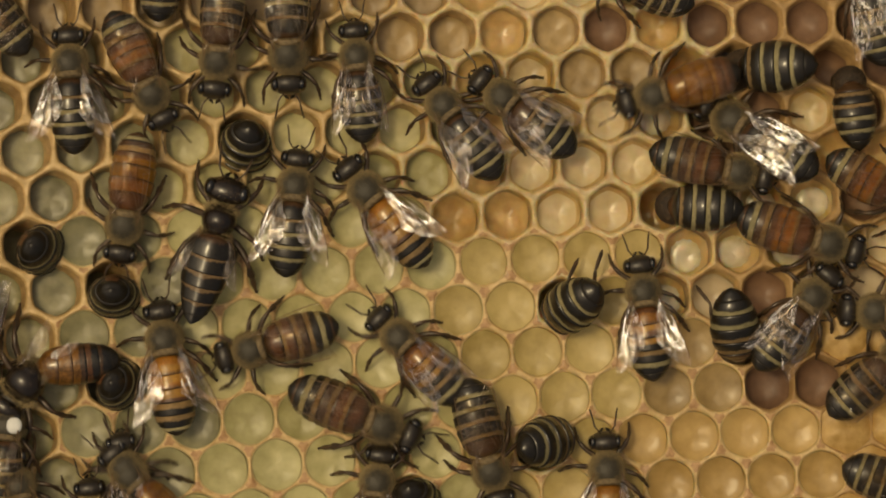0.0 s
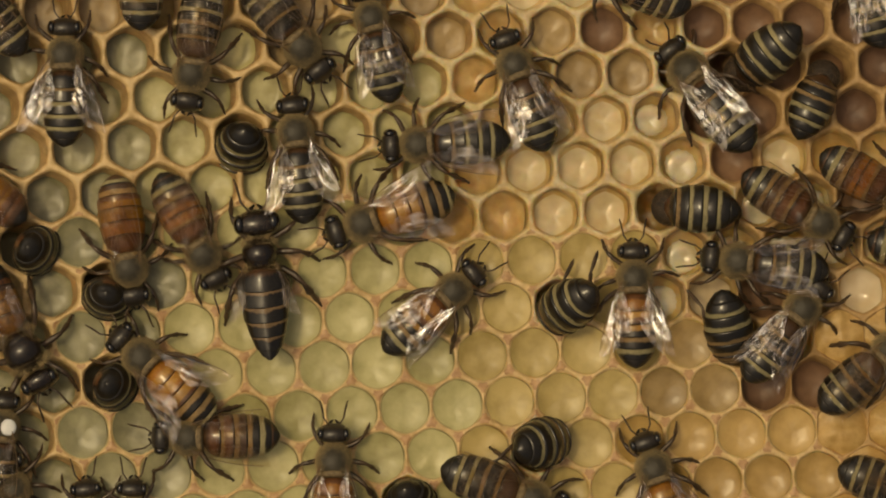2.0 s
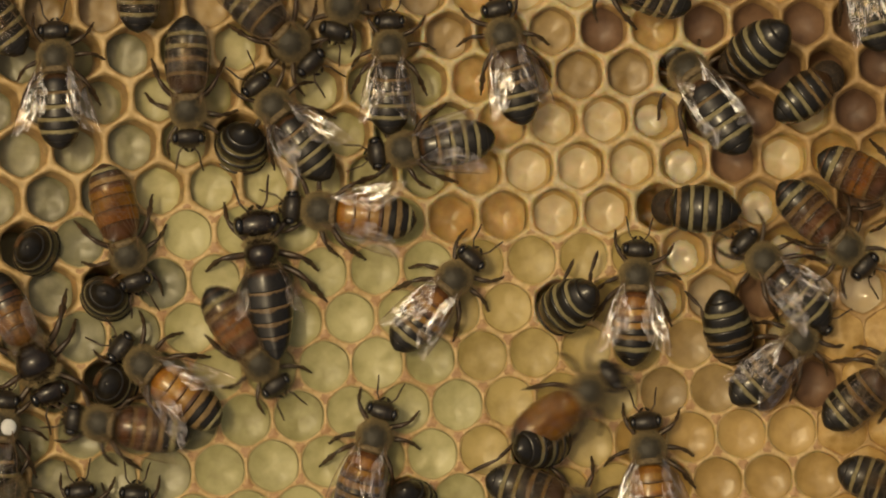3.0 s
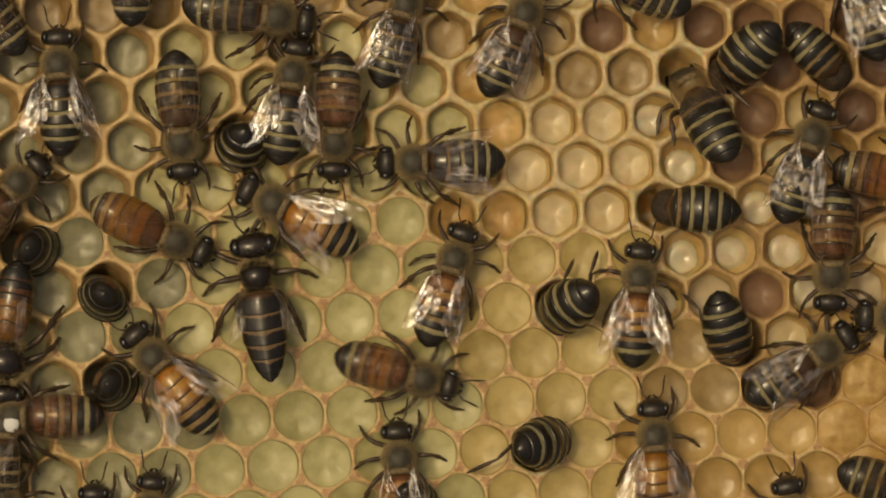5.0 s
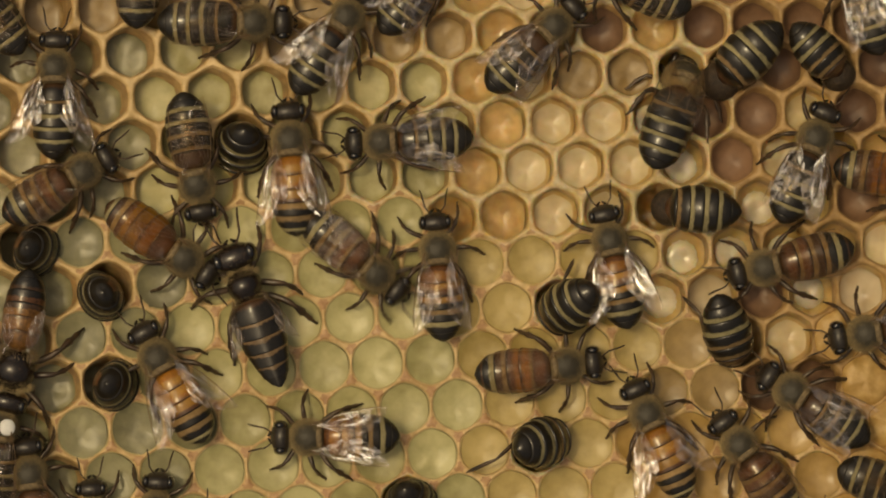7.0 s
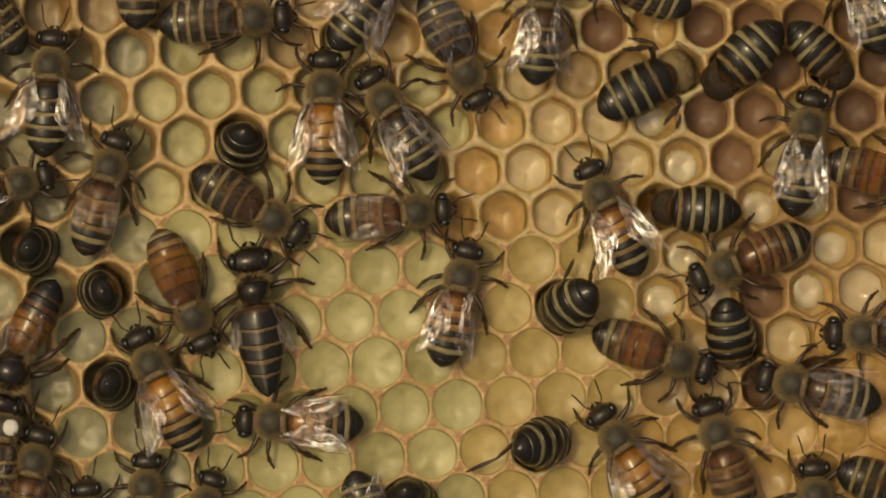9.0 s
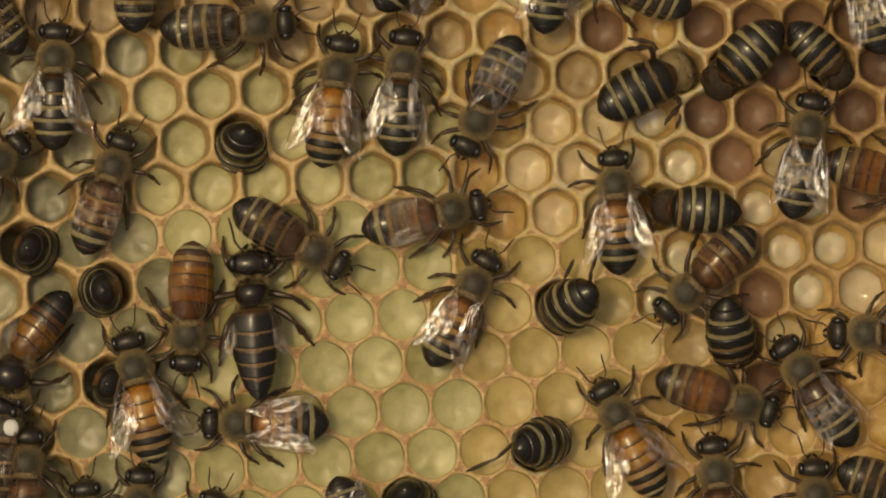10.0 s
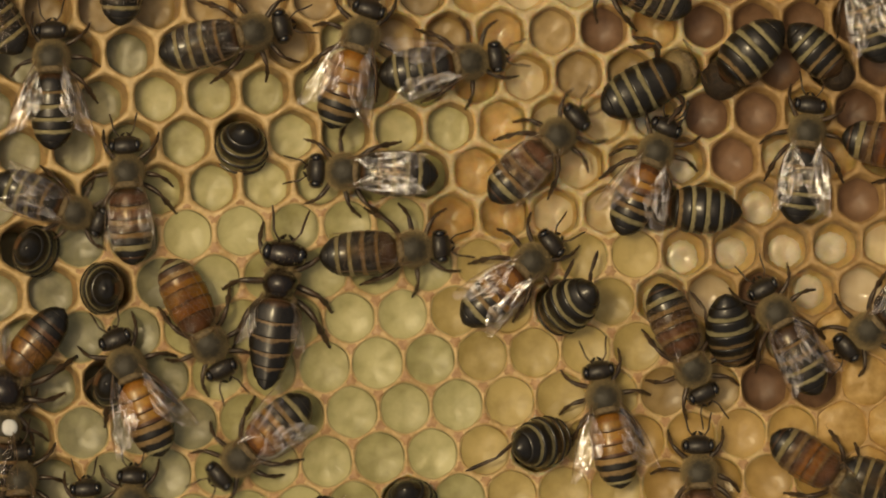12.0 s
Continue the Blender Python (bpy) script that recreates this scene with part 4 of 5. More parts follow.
def motions():
    travel(bees["tl_winged"], [(0, -38.8, 16.8, 0, 93, 0), (0.5, -38.8, 17.1, 0, 101, 0), (1, -38.8, 17.6, 0, 96, 0), (1.5, -38.2, 17.7, 0, 90, 0), (2, -39.1, 17.7, 0, 90, 0), (2.5, -40.1, 17, 0, 89, 0), (3, -39.9, 17.4, 0, 93, 0), (3.2, -39.8, 17.4, 0, 89, 0), (4.8, -39.2, 16.8, 0, 96, 0), (5, -39.6, 16.7, 0, 92, 0), (5.5, -39.4, 17, 0, 95, 0), (6, -39.8, 17, 0, 89, 0), (6.5, -39.5, 16.7, 0, 89, 0), (7, -40.1, 16.4, 0, 89, 0), (7.2, -40.1, 16.5, 0, 91, 0), (8.8, -40.5, 16.6, 0, 87, 0), (9, -40.7, 16.6, 0, 86, 0), (9.5, -40.5, 16.4, 0, 90, 0), (10, -40.1, 17.3, 0, 89, 0), (10.5, -40.1, 18, 0, 94, 0), (11, -39.9, 17.4, 0, 96, 0), (11.5, -40.2, 17.7, 0, 96, 0), (12, -40.4, 17.4, 0, 91, 0)], True)
    travel(bees["traveller"], [(0, -31.5, 18, 0, -64, 0), (0.5, -29.1, 15.8, 0, -39, 0), (1, -28.1, 10.9, 0, -75, 0), (1.5, -26.7, 6.3, 0, -66, 0), (2, -25.9, 1.5, 0, -62, 0), (2.5, -23.4, -5.5, 0, -59, 0), (3, -20.2, -9.9, 0, -55, 0), (3.2, -17.6, -12.8, 0, -48, 0), (4.8, -7.8, -12.1, 0, 1, 0), (5, -4.3, -12.8, 0, -15, 0), (5.5, 2.8, -13.1, 0, -19, 0), (6, 7.6, -14.5, 0, 0, 0), (6.5, 10.1, -13.4, 0, 21, 0), (7, 10.4, -12.3, 0, 6, 0), (7.2, 10.7, -12.1, 0, 11, 0), (8.8, 20.3, -11, 0, -12, 0), (9, 22.2, -10.7, 0, -18, 0), (9.5, 22.7, -11.9, 0, -23, 0), (10, 28.8, -15.3, 0, -17, 0), (10.5, 32.9, -17.7, 0, -24, 0), (11, 35.7, -19.8, 0, -43, 0), (11.5, 37, -21, 0, -44, 0), (12, 39.9, -23.2, 0, -34, 0)], True)
    travel(bees["attendant_west"], [(0, -32.9, 4.7, 0, -99, 0), (0.5, -31.3, 4.6, 0, -77, 0), (1, -32.2, 3.3, 0, -85, 0), (1.5, -33.2, 1.5, 0, -90, 0), (2, -32.8, 0.4, 0, -81, 0), (2.5, -33.2, -0.2, 0, -76, 0), (3, -33.2, 1.7, 0, -74, 0), (3.2, -33.4, 2.1, 0, -89, 0), (4.8, -29.7, 1.8, 0, -17, 0), (5, -29.7, 1.8, 0, -24, 0), (5.5, -28.6, 1.4, 0, -30, 0), (6, -28.8, 1.1, 0, -29, 0), (6.5, -28.7, 0.8, 0, -32, 0), (7, -28.7, 0.4, 0, -35, 0), (7.2, -29.3, 0.1, 0, -37, 0), (8.8, -27.7, -4.3, 0, -68, 0), (9, -26.7, -4.8, 0, -68, 0), (9.5, -25.9, -5.8, 0, -70, 0), (10, -26.2, -6.5, 0, -93, 0), (10.5, -26.4, -7.8, 0, -91, 0), (11, -26.2, -8, 0, -90, 0), (11.5, -26.2, -7.5, 0, -84, 0), (12, -25.2, -7.7, 0, -64, 0)], True)
    travel(bees["dark_queen"], [(0, -24.2, 0.1, 0, 75, 0), (0.5, -23.4, -0.7, 0, 73, 0), (1, -23.4, -1.7, 0, 78, 0), (1.5, -19.6, -3.2, 0, 91, 0), (2, -18.6, -3.3, 0, 96, 0), (2.5, -18.5, -3.2, 0, 99, 0), (3, -18.3, -3.3, 0, 99, 0), (3.2, -17.5, -3.2, 0, 97, 0), (4.8, -19.1, -5.5, 0, 95, 0), (5, -18.8, -5.6, 0, 98, 0), (5.5, -19.1, -5.8, 0, 104, 0), (6, -18.9, -5.9, 0, 107, 0), (6.5, -19.4, -6.1, 0, 107, 0), (7, -19.5, -6.5, 0, 110, 0), (7.2, -19.5, -6.6, 0, 108, 0), (8.8, -18.9, -7.2, 0, 96, 0), (9, -19.1, -7.1, 0, 98, 0), (9.5, -19.2, -7.2, 0, 99, 0), (10, -19.5, -7.4, 0, 94, 0), (10.5, -18.8, -7.1, 0, 89, 0), (11, -18.3, -6.8, 0, 84, 0), (11.5, -17.7, -6.7, 0, 84, 0), (12, -17.2, -6.4, 0, 82, 0)], True)
    travel(bees["winged_north"], [(0, -15.9, 4.1, 0, 84, 0), (0.5, -15.7, 4.3, 0, 87, 0), (1, -15.7, 5.3, 0, 88, 0), (1.5, -14.8, 7.4, 0, 92, 0), (2, -15, 9.7, 0, 96, 0), (2.5, -15.4, 11, 0, 112, 0), (3, -16.1, 12.9, 0, 128, 0), (3.2, -16.3, 13, 0, 132, 0), (4.8, -15.9, 15.9, 0, 80, 0), (5, -15.9, 15.7, 0, 81, 0), (5.5, -13.7, 17.9, 0, 61, 0), (6, -12.3, 19.6, 0, 72, 0), (6.5, -12.5, 20.3, 0, 70, 0), (7, -11.3, 22, 0, 56, 0), (7.2, -10, 23.1, 0, 32, 0), (8.8, -7.2, 25.5, 0, 47, 0), (9, -6.9, 26.2, 0, 50, 0), (9.5, -2.9, 28.7, 0, 53, 0), (10, -2, 30.1, 0, 48, 0), (12, -0.8, 33.3, 0, 54, 0)], True)
    travel(bees["orange_winged"], [(0, -6.7, 4, 0, 129, 0), (0.5, -5.8, 3.9, 0, 147, 0), (1, -4.6, 4.9, 0, 184, 0), (1.5, -4.3, 3.9, 0, 203, 0), (2, -5.9, 3.4, 0, 198, 0), (2.5, -8.3, 3, 0, 190, 0), (3, -10.2, 3.7, 0, 174, 0), (3.2, -10.7, 3.4, 0, 161, 0), (4.8, -15, 4.3, 0, 171, 0), (5, -15.4, 3.6, 0, 152, 0), (5.5, -15.7, 3.3, 0, 129, 0), (6, -16, 5.6, 0, 102, 0), (6.5, -15.3, 5.6, 0, 103, 0), (7, -15.6, 8.8, 0, 94, 0), (7.2, -16.1, 10.6, 0, 94, 0), (8.8, -14.4, 13.2, 0, 77, 0), (9, -12.2, 14.1, 0, 90, 0), (9.5, -13.2, 15.2, 0, 69, 0), (10, -11.3, 15.8, 0, 81, 0), (10.5, -12.2, 17.9, 0, 75, 0), (11, -10, 19, 0, 68, 0), (11.5, -9.6, 20.5, 0, 68, 0), (12, -9.3, 19.6, 0, 72, 0)], True)
    travel(bees["north_walker"], [(0, -9.1, 17.6, 0, 95, 0), (0.5, -9.7, 17.4, 0, 95, 0), (1, -7.4, 18.9, 0, 94, 0), (1.5, -6.7, 20.5, 0, 101, 0), (2, -6.9, 21.7, 0, 104, 0), (2.5, -5.5, 19.3, 0, 96, 0), (3, -5.5, 18.6, 0, 90, 0), (4, -4.9, 20.8, 0, 79, 0), (5, -4.5, 23.1, 0, 73, 0), (5.5, -2.6, 22.7, 0, 59, 0), (6, -2.7, 23.9, 0, 45, 0), (6.5, -2, 24.9, 0, 38, 0), (7, -2, 27.5, 0, 50, 0), (8, -0.5, 30.7, 0, 59, 0), (9, -0.2, 33.9, 0, 63, 0), (12, -0.2, 38.6, 0, 68, 0)], True)
    travel(bees["centre_winged"], [(0, 1.1, 12.9, 0, 127, 0), (0.5, 1.1, 13.5, 0, 123, 0), (0.75, 0.8, 12.3, 0, 144, 0), (1, 0.8, 11.2, 0, 168, 0), (1.5, 0.6, 10, 0, 169, 0), (2, -0.2, 10.9, 0, 183, 0), (2.5, -2.1, 10.6, 0, 177, 0), (3, -1.7, 10.6, 0, 188, 0), (3.2, 1.1, 9.5, 0, 211, 0), (4.8, -1.3, 8.4, 0, 187, 0), (5, -0.7, 9, 0, 181, 0), (5.5, 0.5, 9.4, 0, 174, 0), (6, -2, 10.1, 0, 167, 0), (6.5, -3, 10.6, 0, 177, 0), (7, -4, 11.2, 0, 183, 0), (7.2, -4.6, 11.2, 0, 183, 0), (8.8, -3.9, 13, 0, 107, 0), (9, -4.8, 13.3, 0, 122, 0), (9.5, -4.9, 14.7, 0, 96, 0), (10, -4.3, 16.7, 0, 85, 0), (10.5, -3.2, 17, 0, 53, 0), (11, -2.6, 18.7, 0, 49, 0), (11.5, -2.1, 18.2, 0, 53, 0), (12, 0.4, 19, 0, 9, 0)], True)
    travel(bees["peach_winged"], [(0, 7.6, 14.2, 0, 142, 0), (0.5, 7.4, 14.7, 0, 150, 0), (1, 7.9, 14.9, 0, 151, 0), (1.5, 8.8, 16.1, 0, 124, 0), (2, 8.2, 16.8, 0, 110, 0), (2.5, 7.4, 17.4, 0, 111, 0), (3, 6.8, 19.8, 0, 103, 0), (3.2, 7.1, 19.9, 0, 106, 0), (4.8, 7.9, 21.4, 0, 72, 0), (5, 7.5, 22.2, 0, 65, 0), (5.5, 8.2, 22, 0, 49, 0), (6, 8.8, 21.8, 0, 46, 0), (6.5, 10.4, 23.3, 0, 39, 0), (7, 9.8, 21.4, 0, 44, 0), (7.2, 10.6, 21.5, 0, 58, 0), (8.8, 10.4, 22, 0, 72, 0), (9, 10.3, 24, 0, 84, 0), (9.5, 10.4, 27.2, 0, 86, 0), (10, 11.2, 29.3, 0, 84, 0), (10.5, 12.2, 30.4, 0, 86, 0), (11, 12.6, 33.9, 0, 84, 0), (12, 12.6, 36.3, 0, 84, 0)], True)
    travel(bees["fast_walker"], [(0, 23.6, 16.4, 0, -164, 0), (0.25, 20.5, 10.3, 2, -139, 0), (0.5, 17.7, 4, 2, -109, 0), (0.8, 12.2, -0.8, 2, -95, 0), (1, 9.7, -8.1, 2, -85, 0), (1.2, 9.3, -14.5, 2, -80, 0), (1.5, 15.4, -17.7, 2, -46, 0), (1.7, 17.3, -21, 2, -41, 0), (1.9, 19.3, -28, 2, -51, 0), (2, 19, -33.8, 0, -90, 0), (2.1, 17.3, -36.1, 0, -143, 0), (2.2, 10.9, -37.6, 0, -207, 0), (2.3, 4.4, -35.8, 0, -247, 0), (2.4, 1.2, -31.2, 0, -265, 0), (2.6, 1.5, -22.4, 2, -265, 0), (2.7, 2.2, -19.5, 2, -265, 0), (2.8, 4.9, -19, 2, -288, 0), (2.9, 8.9, -17, 2, -314, 0), (3, 13, -16, 2, -324, 0), (3.1, 18.6, -15.9, 2, -339, 0), (3.2, 23.1, -15, 2, -339, 0), (3.6, 37.7, -11.9, 0, -357, 0), (4, 53.2, -11.9, 0, -357, 0), (12, 56.1, -11.9, 0, -357, 0)], True)
    travel(bees["south_winged"], [(0, 16.7, -25.2, 0, 93, 0), (0.5, 16.3, -24.6, 0, 94, 0), (1, 16.7, -23.9, 0, 95, 0), (1.5, 19.3, -25.2, 0, 99, 0), (2, 22.5, -24.9, 0, 108, 0), (2.5, 22.5, -23.6, 0, 95, 0), (3, 21.4, -23, 0, 95, 0), (3.2, 22.2, -24.2, 0, 98, 0), (4.8, 22, -22.9, 0, 95, 0), (5, 22, -21.7, 0, 93, 0), (5.5, 21.7, -20.1, 0, 115, 0), (6, 22.2, -19.2, 0, 109, 0), (6.5, 21.7, -18.5, 0, 103, 0), (7, 22.1, -19.2, 0, 115, 0), (7.2, 22.1, -19.4, 0, 115, 0), (8.8, 20.9, -21.1, 0, 123, 0), (9, 19.2, -21.5, 0, 123, 0), (9.5, 18.5, -20.4, 0, 124, 0), (10, 19, -19.2, 0, 117, 0), (10.5, 17.1, -18.3, 0, 107, 0), (11, 16.7, -17.9, 0, 106, 0), (11.5, 16.6, -17.5, 0, 113, 0), (12, 17.1, -17.7, 0, 101, 0)], True)
    travel(bees["glint_winged"], [(0, 32.1, 11.6, -1.1, 147, 11), (0.5, 30.6, 12.1, -1.1, 162, 11), (1, 30.2, 12.5, -1.1, 166, 11), (1.5, 28, 14.3, -1.1, 143, 11), (2, 27.3, 16, -1.1, 128, 11), (2.5, 27.1, 15.2, -1.1, 122, 11), (3, 27.1, 16, -1.1, 124, 11), (3.2, 27.6, 15.8, -1.1, 121, 11), (4.8, 27.2, 14.3, -1.1, 118, 27), (5, 26.8, 14.6, -1.1, 117, 23), (5.5, 26.2, 15, -1, 110, 6), (6, 25.6, 14.7, -1, 79, 6), (6.5, 24.9, 14.9, -1, 76, 6), (7, 24.2, 15.5, -1, 71, 6), (7.2, 23.5, 15.5, -1, 66, 6), (8.8, 22.7, 17.7, -1, 26, 6), (9, 22.8, 17.8, -1, 28, 6), (9.5, 22.6, 17.8, -1, 27, 6), (10, 22.8, 17.8, -1, 28, 6), (11, 23, 17.9, -1, 27, 6), (12, 23.2, 17.9, -1, 27, 6)], False)
    travel(bees["east_winged"], [(0, 20.6, -6.8, 0, 97, 0), (0.5, 20.2, -7.2, 0, 102, 0), (1, 20.8, -6.1, 0, 95, 0), (1.5, 19.6, -5.9, 0, 96, 0), (2, 19.8, -5.3, 0, 91, 0), (2.5, 19.9, -5.3, 0, 90, 0), (3, 19.9, -5.1, 0, 87, 0), (3.2, 20.1, -4.8, 0, 89, 0), (4.8, 19.9, -5.3, 0, 90, 0), (5, 20.1, -5.3, 0, 86, 0), (5.5, 18.9, -3.2, 0, 102, 0), (6, 18.3, -1.5, 0, 99, 0), (6.5, 18, -1.1, 0, 96, 0), (7, 17.7, -1.4, 0, 102, 0), (7.2, 17.4, -1.3, 0, 116, 0), (8.8, 18, 3.6, 0, 117, 0), (9, 17.3, 3.6, 0, 115, 0), (9.5, 17.3, 3.7, 0, 119, 0), (10, 17.9, 4.3, 0, 93, 0), (10.5, 19.6, 4.6, 0, 74, 0), (11, 19.6, 4.4, 0, 80, 0), (11.5, 20.6, 6, 0, 65, 0), (12, 21.1, 7.9, 0, 67, 0)], True)
    travel(bees["mid_winged"], [(0, -3.3, -10.9, 0, 135, 0), (0.5, -5.3, -7.4, 0, 118, 0), (1, -4.2, -7.1, 0, 107, 0), (1.25, -2.9, -7.5, 0, 81, 0), (1.5, -1.4, -8.3, 0, 57, 0), (2, -0.7, -5.9, 0, 41, 0), (2.5, 0.2, -4.8, 0, 45, 0), (3, -0.4, -4.9, 0, 50, 0), (3.2, -1, -5.1, 0, 51, 0), (4.8, 0.1, -2.3, 0, 66, 0), (5, 0.5, -3.3, 0, 72, 0), (5.5, 0.2, -3.7, 0, 69, 0), (6, -0.5, -4.8, 0, 77, 0), (6.5, -0.5, -3.9, 0, 82, 0), (7, -0.4, -2.4, 0, 94, 0), (7.2, -1.5, -1.7, 0, 86, 0), (8.8, 1.1, -4.2, 0, 74, 0), (9, 1.4, -5.2, 0, 77, 0), (9.5, 1.4, -6.2, 0, 78, 0), (10, 2.1, -5.8, 0, 62, 0), (10.5, 4.4, -3.4, 0, 45, 0), (11, 5.3, -3.2, 0, 34, 0), (11.5, 5.9, -3.9, 0, 37, 0), (12, 7.4, -2.9, 0, 42, 0)], True)
    travel(bees["south_amber"], [(0, -9, -17.3, 0, -22, 0), (0.5, -4.8, -20.1, 0, -44, 0), (1, -0.7, -22.6, 0, -43, 0), (1.5, 3.9, -26.2, 0, -45, 0), (2, 6.2, -32.1, 0, -45, 0), (2.5, 8.5, -35.6, 0, -45, 0), (12, 9.7, -36.7, 0, -45, 0)], True)
    travel(bees["south_striped"], [(0, 4, -20.7, 0, -75, 0), (0.5, 4.4, -21.1, 0, -60, 0), (1, 5.2, -22, 0, -52, 0), (1.5, 8.1, -24.3, 0, -20, 0), (2, 6.9, -25, 0, -19, 0), (2.5, 8.5, -24, 0, -23, 0), (3, 11.6, -25.8, 0, -17, 0), (4, 14.9, -30.9, 0, -27, 0), (5, 17.3, -33.8, 0, -27, 0), (12, 17.3, -35, 0, -27, 0)], True)
    travel(bees["south_rover"], [(0, -7.5, -26.5, 0, 82, 0), (0.5, -9.6, -27.1, 0, 79, 0), (1, -10.2, -25.2, 0, 90, 0), (1.5, -11.6, -24.2, 0, 110, 0), (2, -11.3, -24.3, 0, 90, 0), (2.5, -8.6, -23, 0, 81, 0), (3, -7.8, -21.7, 0, 73, 0), (3.2, -7.8, -20.7, 0, 62, 0), (4.8, -3.9, -24, 0, 94, 0), (5, -4.3, -24, 0, 95, 0), (5.5, -6.9, -22.9, 0, 115, 0), (6, -8.3, -20.8, 0, 133, 0), (6.5, -9.6, -20.4, 0, 168, 0), (7, -11.6, -19.4, 0, 181, 0), (7.2, -11.3, -19.5, 0, 183, 0), (8.8, -15, -18.3, 0, 175, 0), (9, -15.3, -17.9, 0, 179, 0), (9.5, -16.3, -17.3, 0, 181, 0), (10, -18.9, -18, 0, 180, 0), (10.5, -17.7, -18.6, 0, 170, 0), (11, -19.6, -18.3, 0, 180, 0), (11.5, -20.5, -18, 0, 196, 0), (12, -19.2, -20.1, 0, 221, 0)], True)
    travel(bees["west_rover"], [(0, -18, -9.9, 0, -164, 0), (0.5, -21, -13.7, 0, -120, 0), (1, -22.9, -18.9, 0, -122, 0), (1.5, -24.2, -21.3, 0, -137, 0), (2, -24, -19.4, 0, -179, 0), (2.5, -27.7, -19.2, 0, -183, 0), (3, -33.1, -18.3, 0, -188, 0), (3.2, -37, -17.7, 0, -195, 0), (4.8, -41.3, -16.6, 0, -167, 0), (5, -42.1, -17.3, 0, -180, 0), (5.2, -45.2, -17.2, 0, -183, 0), (5.5, -49.4, -17.4, 0, -183, 0), (6, -55.5, -17.7, 0, -183, 0), (12, -57.5, -17.7, 0, -183, 0)], True)
    travel(bees["west_orange"], [(0, -28.8, -11.9, 0, 98, 0), (0.5, -29.3, -12.3, 0, 104, 0), (1, -27.8, -12.3, 0, 120, 0), (1.5, -29.6, -12.3, 0, 142, 0), (2, -29.3, -12.8, 0, 138, 0), (2.5, -28.8, -12.8, 0, 147, 0), (3, -29, -13.5, 0, 142, 0), (3.2, -28.8, -12.8, 0, 142, 0), (4.8, -28.4, -12.8, 0, 129, 0), (5, -28.4, -13.1, 0, 129, 0), (5.5, -28.8, -13.1, 0, 124, 0), (6, -28.7, -13.4, 0, 125, 0), (6.5, -28.6, -13.4, 0, 121, 0), (7, -28.3, -13.4, 0, 119, 0), (7.2, -28, -13.2, 0, 116, 0), (8.8, -29.1, -13.7, 0, 117, 0), (9, -29.1, -14.1, 0, 116, 0), (9.5, -29.9, -14, 0, 111, 0), (10, -31.3, -14.8, 0, 103, 0), (10.5, -32.3, -14.5, 0, 108, 0), (11, -32.3, -14.5, 0, 110, 0), (11.5, -32.1, -14.5, 0, 110, 0), (12, -31.8, -14.4, 0, 112, 0)], True)
    travel(bees["long_traveller"], [(0, -23.4, 21.7, 0, -96, 0), (0.5, -22.4, 24.3, 0, -90, 0), (1, -23.4, 23.1, 0, -83, 0), (1.5, -23.7, 23.6, 0, -94, 0), (2, -25.6, 20.5, 0, -99, 0), (2.5, -26.9, 20.2, 0, -105, 0), (3, -26.4, 16.8, 0, -89, 0), (3.2, -26.2, 16, 0, -82, 0), (4.8, -27.4, 13.3, 0, -85, 0), (5, -27.2, 13.3, 0, -86, 0), (5.5, -26.8, 14.1, 0, -82, 0), (6, -26.4, 12.2, 0, -79, 0), (6.5, -25.6, 10.3, 0, -77, 0), (7, -25.8, 9, 0, -81, 0), (7.2, -25.6, 8.5, 0, -75, 0), (8.8, -20.2, 5.2, 0, -25, 0), (9, -19.6, 4.3, 0, -31, 0), (9.5, -17.5, 2.7, 0, -27, 0), (10, -15.3, 0.9, 0, -30, 0), (10.5, -11.9, 0.8, 0, -23, 0), (11, -10.3, -0.5, 0, -27, 0), (11.5, -7.7, -1, 0, -16, 0), (12, -5.5, -0.2, 0, 5, 0)], True)
    travel(bees["looping"], [(0, -5.5, 43.8, 0, -95, 0), (1.5, -5.5, 42.7, 0, -95, 0), (2.5, -8.1, 33.9, 0, -109, 0), (3, -9.6, 27.5, 0, -107, 0), (3.2, -9.8, 25.7, 0, -109, 0), (4.8, -11.7, 13.9, 0, -100, 0), (5, -11, 13.3, 0, -93, 0), (5.5, -9.4, 7.4, 0, -78, 0), (6, -8.3, 0.2, 0, -70, 0), (6.5, -8.4, -3.6, 0, -74, 0), (7, -8.7, -1.1, 0, -39, 0), (7.2, -9.6, 0.8, 0, -12, 0), (8.8, -5.2, 3.4, 0, 1, 0), (9, -5.1, 3.6, 0, 5, 0), (9.5, -4.9, 3.4, 0, -6, 0), (10, -1.4, 3.4, 0, 12, 0), (10.5, 3.3, 5.2, 0, 4, 0), (11, 7.8, 7.1, 0, 21, 0), (11.5, 10.3, 6.3, 0, 6, 0), (12, 10.1, 10, 0, 44, 0)], True)
